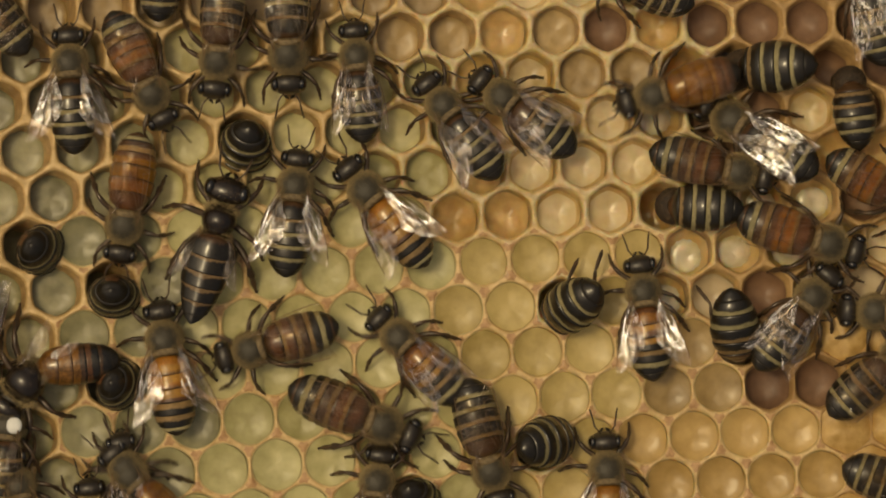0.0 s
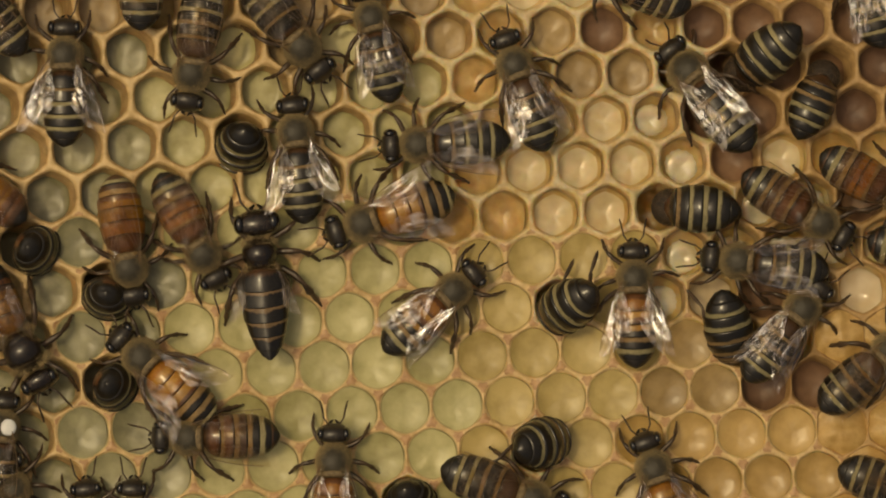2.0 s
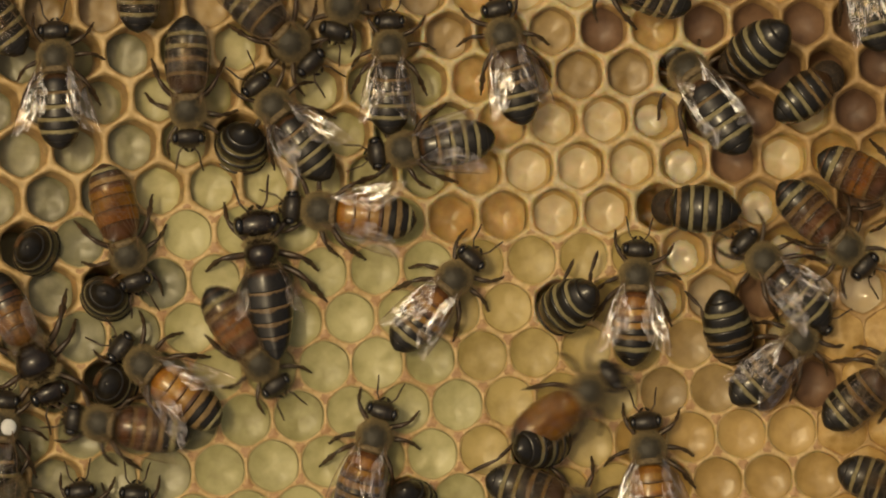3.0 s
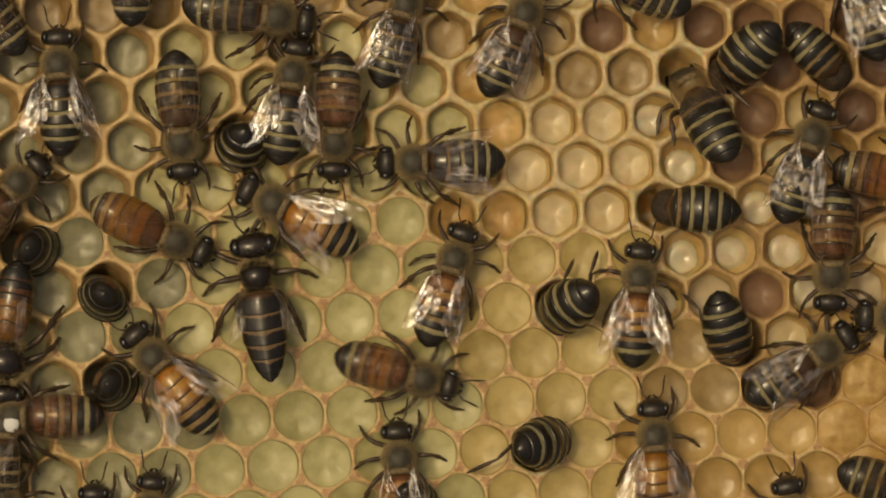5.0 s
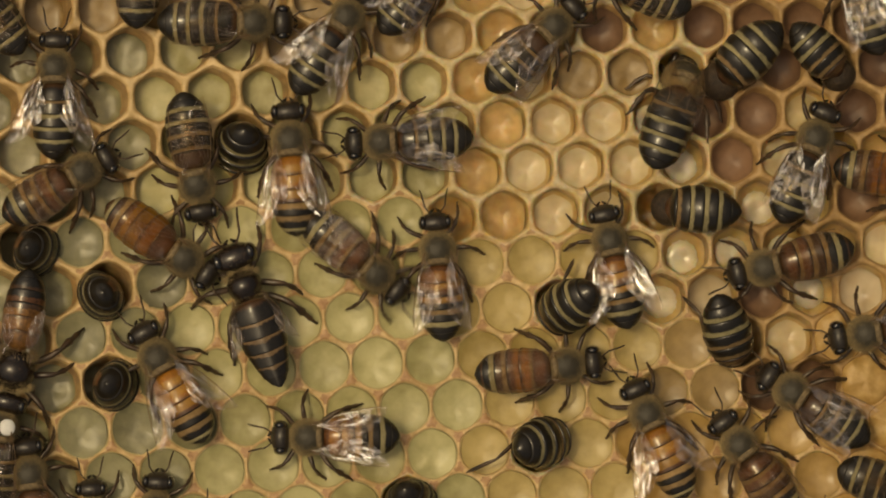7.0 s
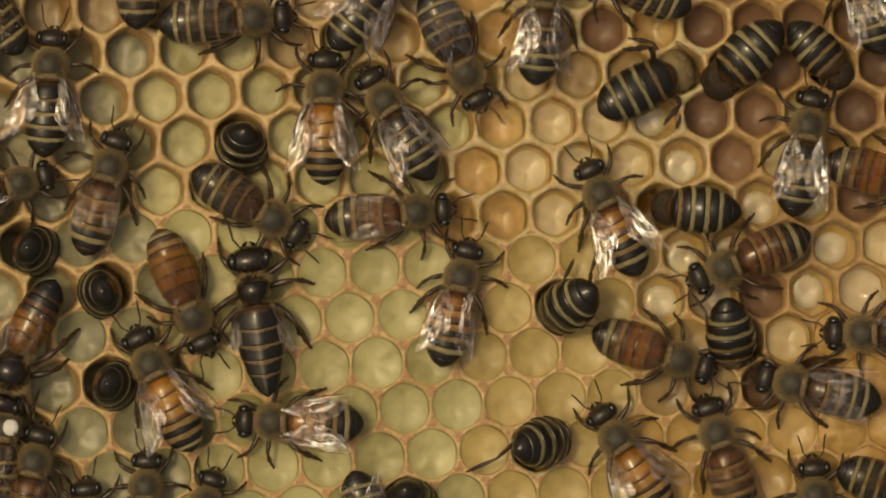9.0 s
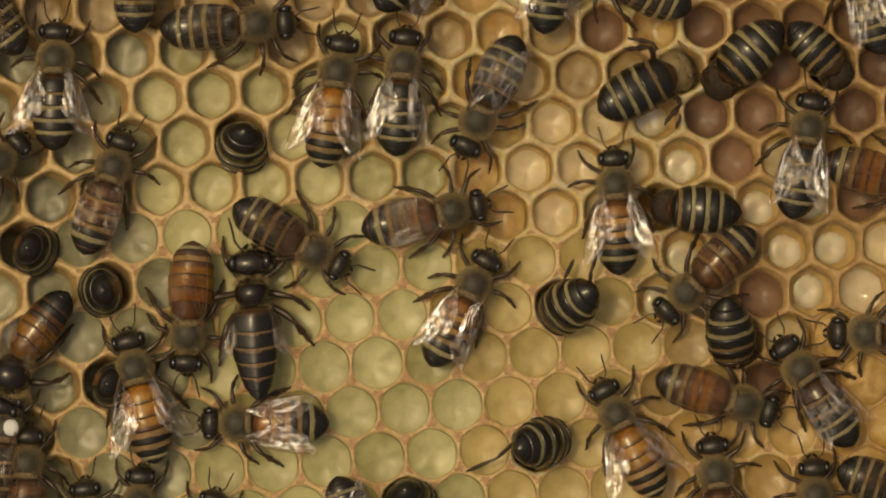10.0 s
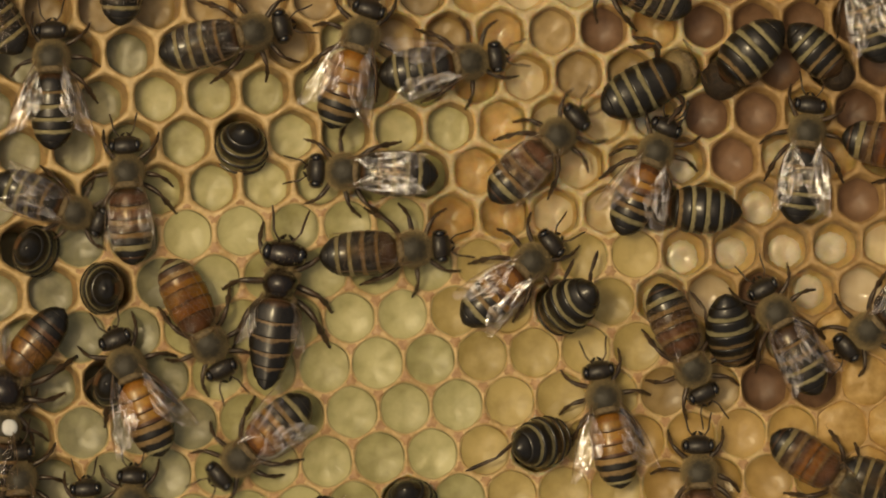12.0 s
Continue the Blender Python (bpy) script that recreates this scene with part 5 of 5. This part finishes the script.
    travel(bees["top_horizontal"], [(0, -16.4, 22.4, 0, -89, 0), (0.5, -16.7, 21.7, 0, -91, 0), (1, -16.6, 22.4, 0, -90, 0), (1.5, -17, 22.5, 0, -83, 0), (2, -16, 22.8, 0, -53, 0), (2.5, -16.4, 22.2, 0, -44, 0), (3, -17.5, 23.1, 0, -45, 0), (3.2, -18.9, 23.1, 0, -41, 0), (4.8, -19.9, 24.1, 0, -9, 0), (5, -19.5, 24.3, 0, -8, 0), (5.5, -20.7, 24.3, 0, -5, 0), (6, -21.7, 24, 0, -5, 0), (6.5, -21.8, 23.1, 0, -2, 0), (7, -22, 23.4, 0, 0, 0), (9, -22, 23.7, 0, 3, 0), (10, -21.7, 23.1, 0, 3, 0), (10.5, -22.6, 22.8, 0, 0, 0), (11, -22.6, 22.5, 0, 2, 0), (11.5, -22.6, 22.2, 0, 8, 0), (12, -22, 21.8, 0, 13, 0)], True)
    travel(bees["top_right_winged"], [(0, 43.6, 25.7, 0, 105, 0), (1, 43.6, 26.5, 0, 106, 0), (2, 43.6, 27.6, 0, 106, 0), (5, 43.1, 26.2, 0, 108, 0), (7, 43.1, 26.8, 0, 108, 0), (10, 43.4, 26.9, 0, 108, 0), (12, 43.3, 26, 0, 108, 0)], True)
    travel(bees["turning_amber"], [(0, 42, 16, -0.4, 97, 6), (0.5, 41.5, 15.3, -0.5, 98, 15), (1, 40.5, 15.3, -0.5, 90, 16), (1.5, 39.9, 16.1, -0.4, 72, 6), (2, 39, 16.8, -0.4, 67, 6), (2.5, 38.4, 16.8, -0.4, 60, 6), (3, 39, 17.1, -0.4, 38, 6), (4, 39.3, 18.7, -0.5, 0, 13), (5, 39.8, 19, -0.4, -46, 6), (7, 40.2, 19, -0.4, -46, 7), (9, 40, 19.1, -0.4, -46, 6), (12, 40.1, 19, -0.4, -44, 6)], False)
    travel(bees["tipped_dark"], [(0, 32.4, 18.7, -1, -178, 24), (1, 31.9, 18.6, -1, -172, 17), (1.5, 32, 19, -1, -170, 22), (2, 32.5, 19.3, -1, -140, 27), (2.5, 32.3, 19.9, -1, -143, 34), (3, 32, 20.2, -0.9, -141, 39), (5, 30.7, 19.2, -1, -133, 28), (6, 29.9, 18.5, -1, -136, 9), (12, 30, 18.6, -0.9, -136, 7)], False)
    travel(bees["cluster_brown"], [(0, 27.9, 8.4, 0, -13, 0), (0.5, 28.7, 8.7, 0, -14, 0), (1, 32, 8.2, 0, -5, 0), (1.5, 34.2, 5.6, 0, -29, 0), (2, 37, 4, 0, -32, 0), (2.5, 39, 3, 0, -42, 0), (3, 39.9, 1.8, 0, -44, 0), (3.2, 39.8, -0.2, 0, -56, 0), (4.8, 39.6, -0.7, 0, -98, 0), (5, 40.2, -0.4, 0, -92, 0), (5.5, 37.9, -1.8, 0, -113, 0), (6, 36, -1.4, 0, -137, 0), (6.5, 36, -1.8, 0, -127, 0), (7, 35.5, -1.4, 0, -167, 0), (7.2, 35.5, -0.7, 0, -169, 0), (8.8, 31, -0.8, 0, -159, 0), (9, 31.3, -1.1, 0, -158, 0), (9.5, 29.1, -1.4, 0, -148, 0), (10, 26.9, -2.9, 0, -137, 0), (10.5, 25.3, -5.8, 0, -110, 0), (11, 23.9, -9.3, 0, -75, 0), (11.5, 24.6, -10.2, 0, -71, 0), (12, 24.9, -10.2, 0, -67, 0)], True)
    travel(bees["cluster_amber"], [(0, 37.1, 1.2, 0, -17, 0), (0.5, 39, 2.1, 0, -14, 0), (1, 42.4, 2, 0, -18, 0), (1.5, 46.8, 0.4, 0, -15, 0), (2, 51.1, -0.8, 0, -14, 0), (3, 55.8, -0.8, 0, -14, 0), (12, 57, -0.8, 0, -14, 0)], True)
    travel(bees["east_rover"], [(0, 46.6, -6.7, 0, 177, 0), (0.5, 44.7, -5.5, 0, 164, 0), (1, 42.4, -3.6, 0, 157, 0), (1.5, 38.7, -3.2, 0, 161, 0), (2, 32.8, -1.5, 0, 173, 0), (2.5, 32.8, -1.7, 0, 172, 0), (3, 34.8, -2.9, 0, 135, 0), (3.2, 33.6, -0.4, 0, 104, 0), (4.8, 36.8, 9.7, 0, 59, 0), (5, 37.4, 9.4, 0, 71, 0), (5.5, 38, 9.7, 0, 67, 0), (6, 37.9, 9.4, 0, 71, 0), (6.5, 38.2, 9.3, 0, 67, 0), (7, 37.6, 9.3, 0, 68, 0), (7.2, 37.7, 9.3, 0, 65, 0), (8.8, 37.3, 10.3, 0, 80, 0), (9, 37.3, 10.4, 0, 80, 0), (10, 37.3, 10.1, 0, 80, 0), (11, 37.3, 10.3, 0, 86, 0), (11.5, 37.1, 10.1, 0, 84, 0), (12, 37.3, 9.7, 0, 83, 0)], True)
    travel(bees["east_leaver"], [(0, 36.4, -6.9, 0, 52, 0), (0.5, 36.3, -7.1, 0, 52, 0), (1, 35.9, -7.5, 0, 52, 0), (1.5, 35.9, -7.5, 0, 52, 0), (2, 35.7, -8, 0, 52, 0), (2.5, 36, -8.7, 0, 49, 0), (3, 35.1, -11, 0, 43, 0), (3.2, 36, -10.7, 0, 36, 0), (4.8, 37.9, -11, 0, 30, 0), (5, 37.4, -11.8, 0, 33, 0), (5.5, 36, -14.7, 0, 62, 0), (6, 37.7, -14.2, 0, 96, 0), (6.5, 37.6, -14.2, 0, 111, 0), (7, 38, -16, 0, 147, 0), (7.2, 38, -16.3, 0, 150, 0), (8.8, 38.3, -14.7, 0, 173, 0), (9, 38.3, -14.4, 0, 167, 0), (9.5, 38.2, -14.1, 0, 124, 0), (10, 38.3, -14.4, 0, 125, 0), (10.5, 38.4, -13.4, 0, 129, 0), (11, 36, -9.3, 0, 120, 0), (11.5, 35.7, -9.6, 0, 119, 0), (12, 35.5, -8.7, 0, 118, 0)], True)
    travel(bees["edge_striped"], [(0, 44.9, -12.6, 0, 41, 0), (1, 44.6, -12, 0, 40, 0), (2, 44.4, -12, 0, 41, 0), (2.5, 43.1, -13.2, 0, 41, 0), (3, 44.9, -13.7, 0, 40, 0), (4, 48.8, -15.4, 0, 35, 0), (5, 53.5, -17.2, 0, 29, 0), (12, 54.6, -17.7, 0, 29, 0)], True)
    travel(bees["edge_dark"], [(0, 60.5, -7.2, 0, -177, 0), (3, 59.3, -6.9, 0, -180, 0), (4, 53.5, -6.9, 0, -180, 0), (5, 48.8, -7.2, 0, -183, 0), (5.5, 47.5, -7.5, 0, -180, 0), (6, 46.2, -7.8, 0, -183, 0), (6.5, 45.5, -8.3, 0, -184, 0), (7, 46, -8.4, 0, -171, 0), (9, 45.6, -8.7, 0, -180, 0), (10, 46, -8.7, 0, -180, 0), (10.5, 45.7, -8.1, 0, -174, 0), (11, 46.5, -7.8, 0, -201, 0), (11.5, 46.5, -6.7, 0, -142, 0), (12, 45.7, -6.9, 0, -140, 0)], True)
    travel(bees["southeast_winged"], [(0, 38.6, -38.8, 0, 98, 0), (4, 38, -34.7, 0, 98, 0), (5, 36.6, -29.6, 0, 101, 0), (5.5, 35.4, -28.7, 0, 112, 0), (6, 33.3, -24.3, 0, 116, 0), (6.5, 32.8, -22.4, 0, 123, 0), (7, 32, -22.1, 0, 126, 0), (7.2, 32.5, -22, 0, 127, 0), (8.8, 30.1, -19.4, 0, 109, 0), (9, 29, -21.3, 0, 108, 0), (9.5, 28.7, -23.6, 0, 105, 0), (10, 28.4, -25.5, 0, 96, 0), (10.5, 26.8, -26.7, 0, 83, 0), (11, 27.1, -26.4, 0, 86, 0), (11.5, 26.6, -25.8, 0, 90, 0), (12, 26.5, -25.5, 0, 91, 0)], True)
    travel(bees["southeast_low"], [(0, 38.6, -36.4, 0, 93, 0), (7, 38.6, -34.1, 0, 93, 0), (8.5, 38.6, -28.8, 0, 93, 0), (9, 38.6, -27.8, 0, 93, 0), (9.5, 38.3, -27.4, 0, 96, 0), (10, 38.6, -27.8, 0, 93, 0), (10.5, 39, -29, 0, 89, 0), (11, 38.6, -32.6, 0, 93, 0), (12, 38.9, -35.3, 0, 90, 0)], True)
    travel(bees["gold_queen"], [(0, -41.9, -11.8, 0, -127, 0), (0.4, -41.9, -11.1, 0, -125, 0), (0.6, -44.0, -9.6, 0, -88, 0), (0.8, -44.8, -9.4, 0, -78, 0), (1.2, -45.3, -9.4, 0, -62, 0), (2, -44.5, -8.3, 0, -62, 0), (3, -43.1, -9.4, 0, -66, 0), (4, -44.1, -9.1, 0, -80, 0), (4.8, -45.1, -9.1, 0, -92, 0), (5.6, -45.1, -8.8, 0, -92, 0), (6.2, -44.4, -9.7, 0, -98, 0), (7, -43.7, -10.0, 0, -102, 0), (7.2, -43.7, -10.0, 0, -102, 0), (8.8, -44.0, -10.1, 0, -104, 0), (9.5, -44.0, -10.4, 0, -106, 0), (10.6, -43.8, -10.9, 0, -108, 0), (11.4, -44.1, -11.7, 0, -108, 0), (12, -44.5, -12.2, 0, -108, 0)], True)
    swing(bees["gold_queen"], [(0, -47), (0.4, -35), (0.6, -26), (0.8, -14), (1.2, -6), (2, -3), (3, 4), (4, 0), (4.8, -8), (5.6, -2), (6.2, -2), (7, 4), (7.2, 3), (8.8, -12), (9.5, -19), (10.6, -22), (11.4, -22), (12, -22)])
    travel(bees["marked_bee"], [(0, -45.6, -20.6, 0, 84, 0), (2.5, -45.8, -20.7, 0, 85, 0), (5.5, -45.5, -20.3, 0, 84, 0), (7, -45.9, -20.7, 0, 85, 0), (9.5, -45.6, -20.7, 0, 83, 0), (12, -45.7, -20.7, 0, 84, 0)], False)
    travel(bees["left_winged"], [(0, -48.6, -9.4, 0, -84, 0), (0.2, -48.8, -9.2, 0, -83, 0), (0.4, -49.5, -8.2, 0, -80, 0), (0.8, -53.5, -6.5, 0, -100, 0), (1.2, -59, -5, 0, -130, 0), (12, -60, -5, 0, -130, 0)], True)
    travel(bees["bright_leaver"], [(0, -31.2, -25.3, 0, 129, 0), (0.5, -34.4, -16.3, 1.6, 129, 0), (0.8, -36.1, -12.5, 2, 123, 0), (1, -37.9, -5.8, 2, 125, 0), (1.25, -39.6, -1.7, 2, 133, 0), (1.5, -42.7, 3.4, 1.6, 143, 0), (2, -49, 7.1, 0, 145, 0), (2.5, -56, 9.7, 0, 147, 0), (12, -58.3, 10.9, 0, 147, 0)], True)
    travel(bees["corner_winged"], [(0, -43.7, -26.8, 0, 104, 0), (1, -43.4, -25.9, 0, 102, 0), (2, -44, -27.1, 0, 101, 0), (3, -44.2, -27.4, 0, 103, 0), (5, -44.9, -28.6, 0, 99, 0), (5.5, -44, -28, 0, 96, 0), (6, -42.9, -27.2, 0, 96, 0), (6.5, -42.7, -25, 0, 100, 0), (7, -42.4, -25.6, 0, 97, 0), (9, -42.7, -24.3, 0, 78, 0), (9.5, -42.4, -23.3, 0, 80, 0), (10, -43.1, -24.5, 0, 87, 0), (10.5, -43.6, -25, 0, 91, 0), (12, -43.7, -26.2, 0, 93, 0)], True)
    travel(bees["low_west"], [(0, -36.4, -29.7, 0, 96, 0), (1, -37, -30.3, 0, 96, 0), (2, -36.4, -29.7, 0, 96, 0), (3, -37, -29.9, 0, 96, 0), (5, -36, -30.2, 0, 91, 0), (7, -36.1, -29.7, 0, 93, 0), (9, -36.4, -29.7, 0, 96, 0), (12, -36.6, -29.7, 0, 94, 0)], True)
    travel(bees["low_northwest"], [(0, -32.8, -24.9, 0, 100, 0), (0.5, -32.6, -26.2, 0, 99, 0), (1, -32.9, -26.2, 0, 101, 0), (1.5, -32.3, -26.2, 0, 90, 0), (2, -32.2, -29.7, 0, 89, 0), (3, -32.1, -30.2, 0, 87, 0), (5, -30.3, -29, 0, 87, 0), (6, -29.7, -28.4, 0, 87, 0), (7, -29.7, -29, 0, 87, 0), (9, -30.7, -26.8, 0, 89, 0), (10, -31.5, -28.4, 0, 87, 0), (11, -29.9, -28.8, 0, 86, 0), (12, -32.2, -28.4, 0, 89, 0)], True)
    travel(bees["low_small"], [(0, -25, -36.1, 0, 76, 0), (7, -25, -32.6, 0, 76, 0), (8.5, -25, -28.8, 0, 75, 0), (9, -25, -28.3, 0, 75, 0), (9.5, -25.2, -29.4, 0, 77, 0), (10, -24.8, -30.4, 0, 76, 0), (10.5, -24.5, -29.9, 0, 76, 0), (11, -23.9, -29.7, 0, 76, 0), (11.5, -23.3, -33.5, 0, 75, 0), (12, -23.3, -35.8, 0, 75, 0)], True)
    travel(bees["west_late"], [(0, -58.3, -1.1, 0, 23, 0), (3, -57.5, -0.2, 0, 27, 0), (4, -50.2, 2.1, 0, 41, 0), (4.8, -46.1, 5, 0, 54, 0), (5, -45.6, 5.2, 0, 43, 0), (5.5, -43.1, 5.9, 0, 30, 0), (6, -40.5, 6.6, 0, 30, 0), (6.5, -39.4, 6.9, 0, 25, 0), (7, -39.2, 6.8, 0, 30, 0), (7.2, -37.6, 7.6, 0, 39, 0), (8.8, -35.3, 6.2, 0, 70, 0), (9, -35.1, 6.2, 0, 74, 0), (9.5, -34.7, 6, 0, 77, 0), (10, -34.8, 6.2, 0, 71, 0), (10.5, -35.3, 6, 0, 79, 0), (11, -34.2, 5.8, 0, 86, 0), (11.5, -33.2, 5.5, 0, 92, 0), (12, -32.5, 5.5, 0, 94, 0)], True)
    travel(bees["west_edge"], [(0, -60.1, 5.6, 0, 9, 0), (7, -57.5, 5.6, 0, 9, 0), (8.5, -47.5, 6.2, 0, 16, 0), (8.8, -45.3, 5.9, 0, 12, 0), (9, -45.8, 6.2, 0, 16, 0), (9.5, -45.3, 5.3, 0, 38, 0), (10, -47.4, 7.6, 0, 44, 0), (10.5, -48.3, 9, 0, 31, 0), (11, -44.5, 7.8, 0, 25, 0), (11.5, -43.1, 8.4, 0, 7, 0), (12, -40.1, 4.6, 0, -22, 0)], True)
    travel(bees["north_late"], [(0, -6.1, 39.8, 0, -68, 0), (7, -3.7, 34.8, 0, -67, 0), (7.2, -6.1, 37.4, 0, -59, 0), (8.8, 1.7, 22.2, 0, -50, 0), (9, 1.4, 20.2, 0, -65, 0), (9.5, 2.1, 19.5, 0, -88, 0), (9.8, 3.6, 17, 0, -103, 0), (10, 4.6, 15.4, 0, -115, 0), (10.5, 2.8, 12.8, 0, -147, 0), (11, -1.1, 9.4, 0, -155, 0), (11.5, -5.3, 8.4, 0, -181, 0), (12, -7.8, 7.9, 0, -182, 0)], True)
    travel(bees["south_tail"], [(0, -6.7, -33.8, 0, -34, 0), (8, -6.9, -31.5, 0, -73, 0), (9, -7.2, -29.4, 0, -72, 0), (9.5, -7.5, -29.6, 0, -69, 0), (10, -8.7, -29.9, 0, -70, 0), (10.5, -8.4, -31.5, 0, -66, 0), (11.5, -10.5, -30.3, 0, -69, 0), (12, -10.2, -31.8, 0, -67, 0)], True)
    travel(bees["corner_stripes"], [(0, -47.7, 25.7, 0, 128, 0), (12, -47.8, 26, 0, 127, 0)], False)
    travel(bees["top_stripes"], [(0, -29.4, 30.5, 0, 87, 0), (0.5, -30.2, 30, 0, 88, 0), (1, -30.7, 29.9, 0, 89, 0), (2, -31.2, 29.7, 0, 90, 0), (3, -31.5, 29.5, 0, 90, 0), (5, -32, 30.1, 0, 89, 0), (7, -31.5, 29.9, 0, 89, 0), (9, -31.5, 29.8, 0, 90, 0), (10, -31.8, 29.5, 0, 90, 0), (11, -32.3, 29.3, 0, 90, 0), (11.5, -32.6, 29.8, 0, 90, 0), (12, -33.2, 30.2, 0, 89, 0)], False)
    travel(bees["top_edge"], [(0, 18.9, 27.6, 0, 159, 0), (12, 19, 27.4, 0, 158, 0)], False)
    travel(bees["corner_tail"], [(0, 47.6, -24.9, 0, -20, 0), (5, 47.5, -25, 0, -19, 0), (12, 47.5, -25, 0, -19, 0)], False)
    travel(bees["right_edge"], [(0, 45.5, 5.9, 0, -30, 0), (3, 45.2, 6.6, 0, -25, 0), (5, 47.2, 7.1, 0, -12, 0), (7, 47.4, 7.4, 0, -9, 0), (9, 46.4, 7.4, 0, -14, 0), (10, 46.3, 7.4, 0, -14, 0), (11, 46.3, 8.4, 0, -12, 0), (11.5, 47, 9, 0, -13, 0), (12, 48.2, 10.1, 0, -13, 0)], False)
    travel(bees["diver_ring"], [(0, -20.5, 11.7, -3.6, -108, 68), (1, -20.6, 11.6, -3.6, -106, 68), (12, -20.6, 11.6, -3.6, -106, 68)], False)
    travel(bees["diver_west"], [(0, -44, 1.1, -3.5, -34, 84), (12, -44.2, 0.8, -3.5, -27, 84)], False)
    travel(bees["diver_west_low"], [(0, -34.5, -2.8, -3.5, -90, 84), (12, -33.2, -4.1, -3.5, 180, 84)], False)
    travel(bees["diver_west_bottom"], [(0, -35.9, -13.2, -3.5, -27, 84), (12, -36, -13.3, -3.5, -22, 84)], False)
    travel(bees["diver_legs"], [(0, 12.9, -6, -0.7, -144, 47), (1, 12.8, -6, -0.7, -144, 47), (12, 12.8, -6, -0.7, -144, 47)], False)
    travel(bees["diver_upright"], [(0, 30, -9.6, -0.8, -82, 24), (3, 29.8, -9.6, -0.8, -76, 24), (5, 29.8, -9.8, -0.8, -74, 22), (7, 29.8, -9.9, -0.8, -73, 25), (9, 29.9, -10, -0.8, -81, 30), (12, 29.9, -9.8, -0.8, -80, 28)], False)
    travel(bees["diver_south"], [(0, 9.9, -20.1, -0.5, 14, 55), (12, 9.9, -20, -0.5, 12, 54)], False)
    travel(bees["diver_mid"], [(0, 24.6, 4.3, -0.7, 177, 13), (12, 24.4, 4.2, -0.6, 176, 6)], False)
    travel(bees["diver_bottom"], [(0, -3.7, -25.3, -3.6, -72, 68), (12, -3.7, -25.3, -3.6, -72, 68)], False)
    bow_down(bees["glint_winged"], [(0, 0), (1.5, 0), (2, 8), (3.2, 22), (4.8, 42), (7.2, 50), (8.8, 68), (12, 70)])


motions()
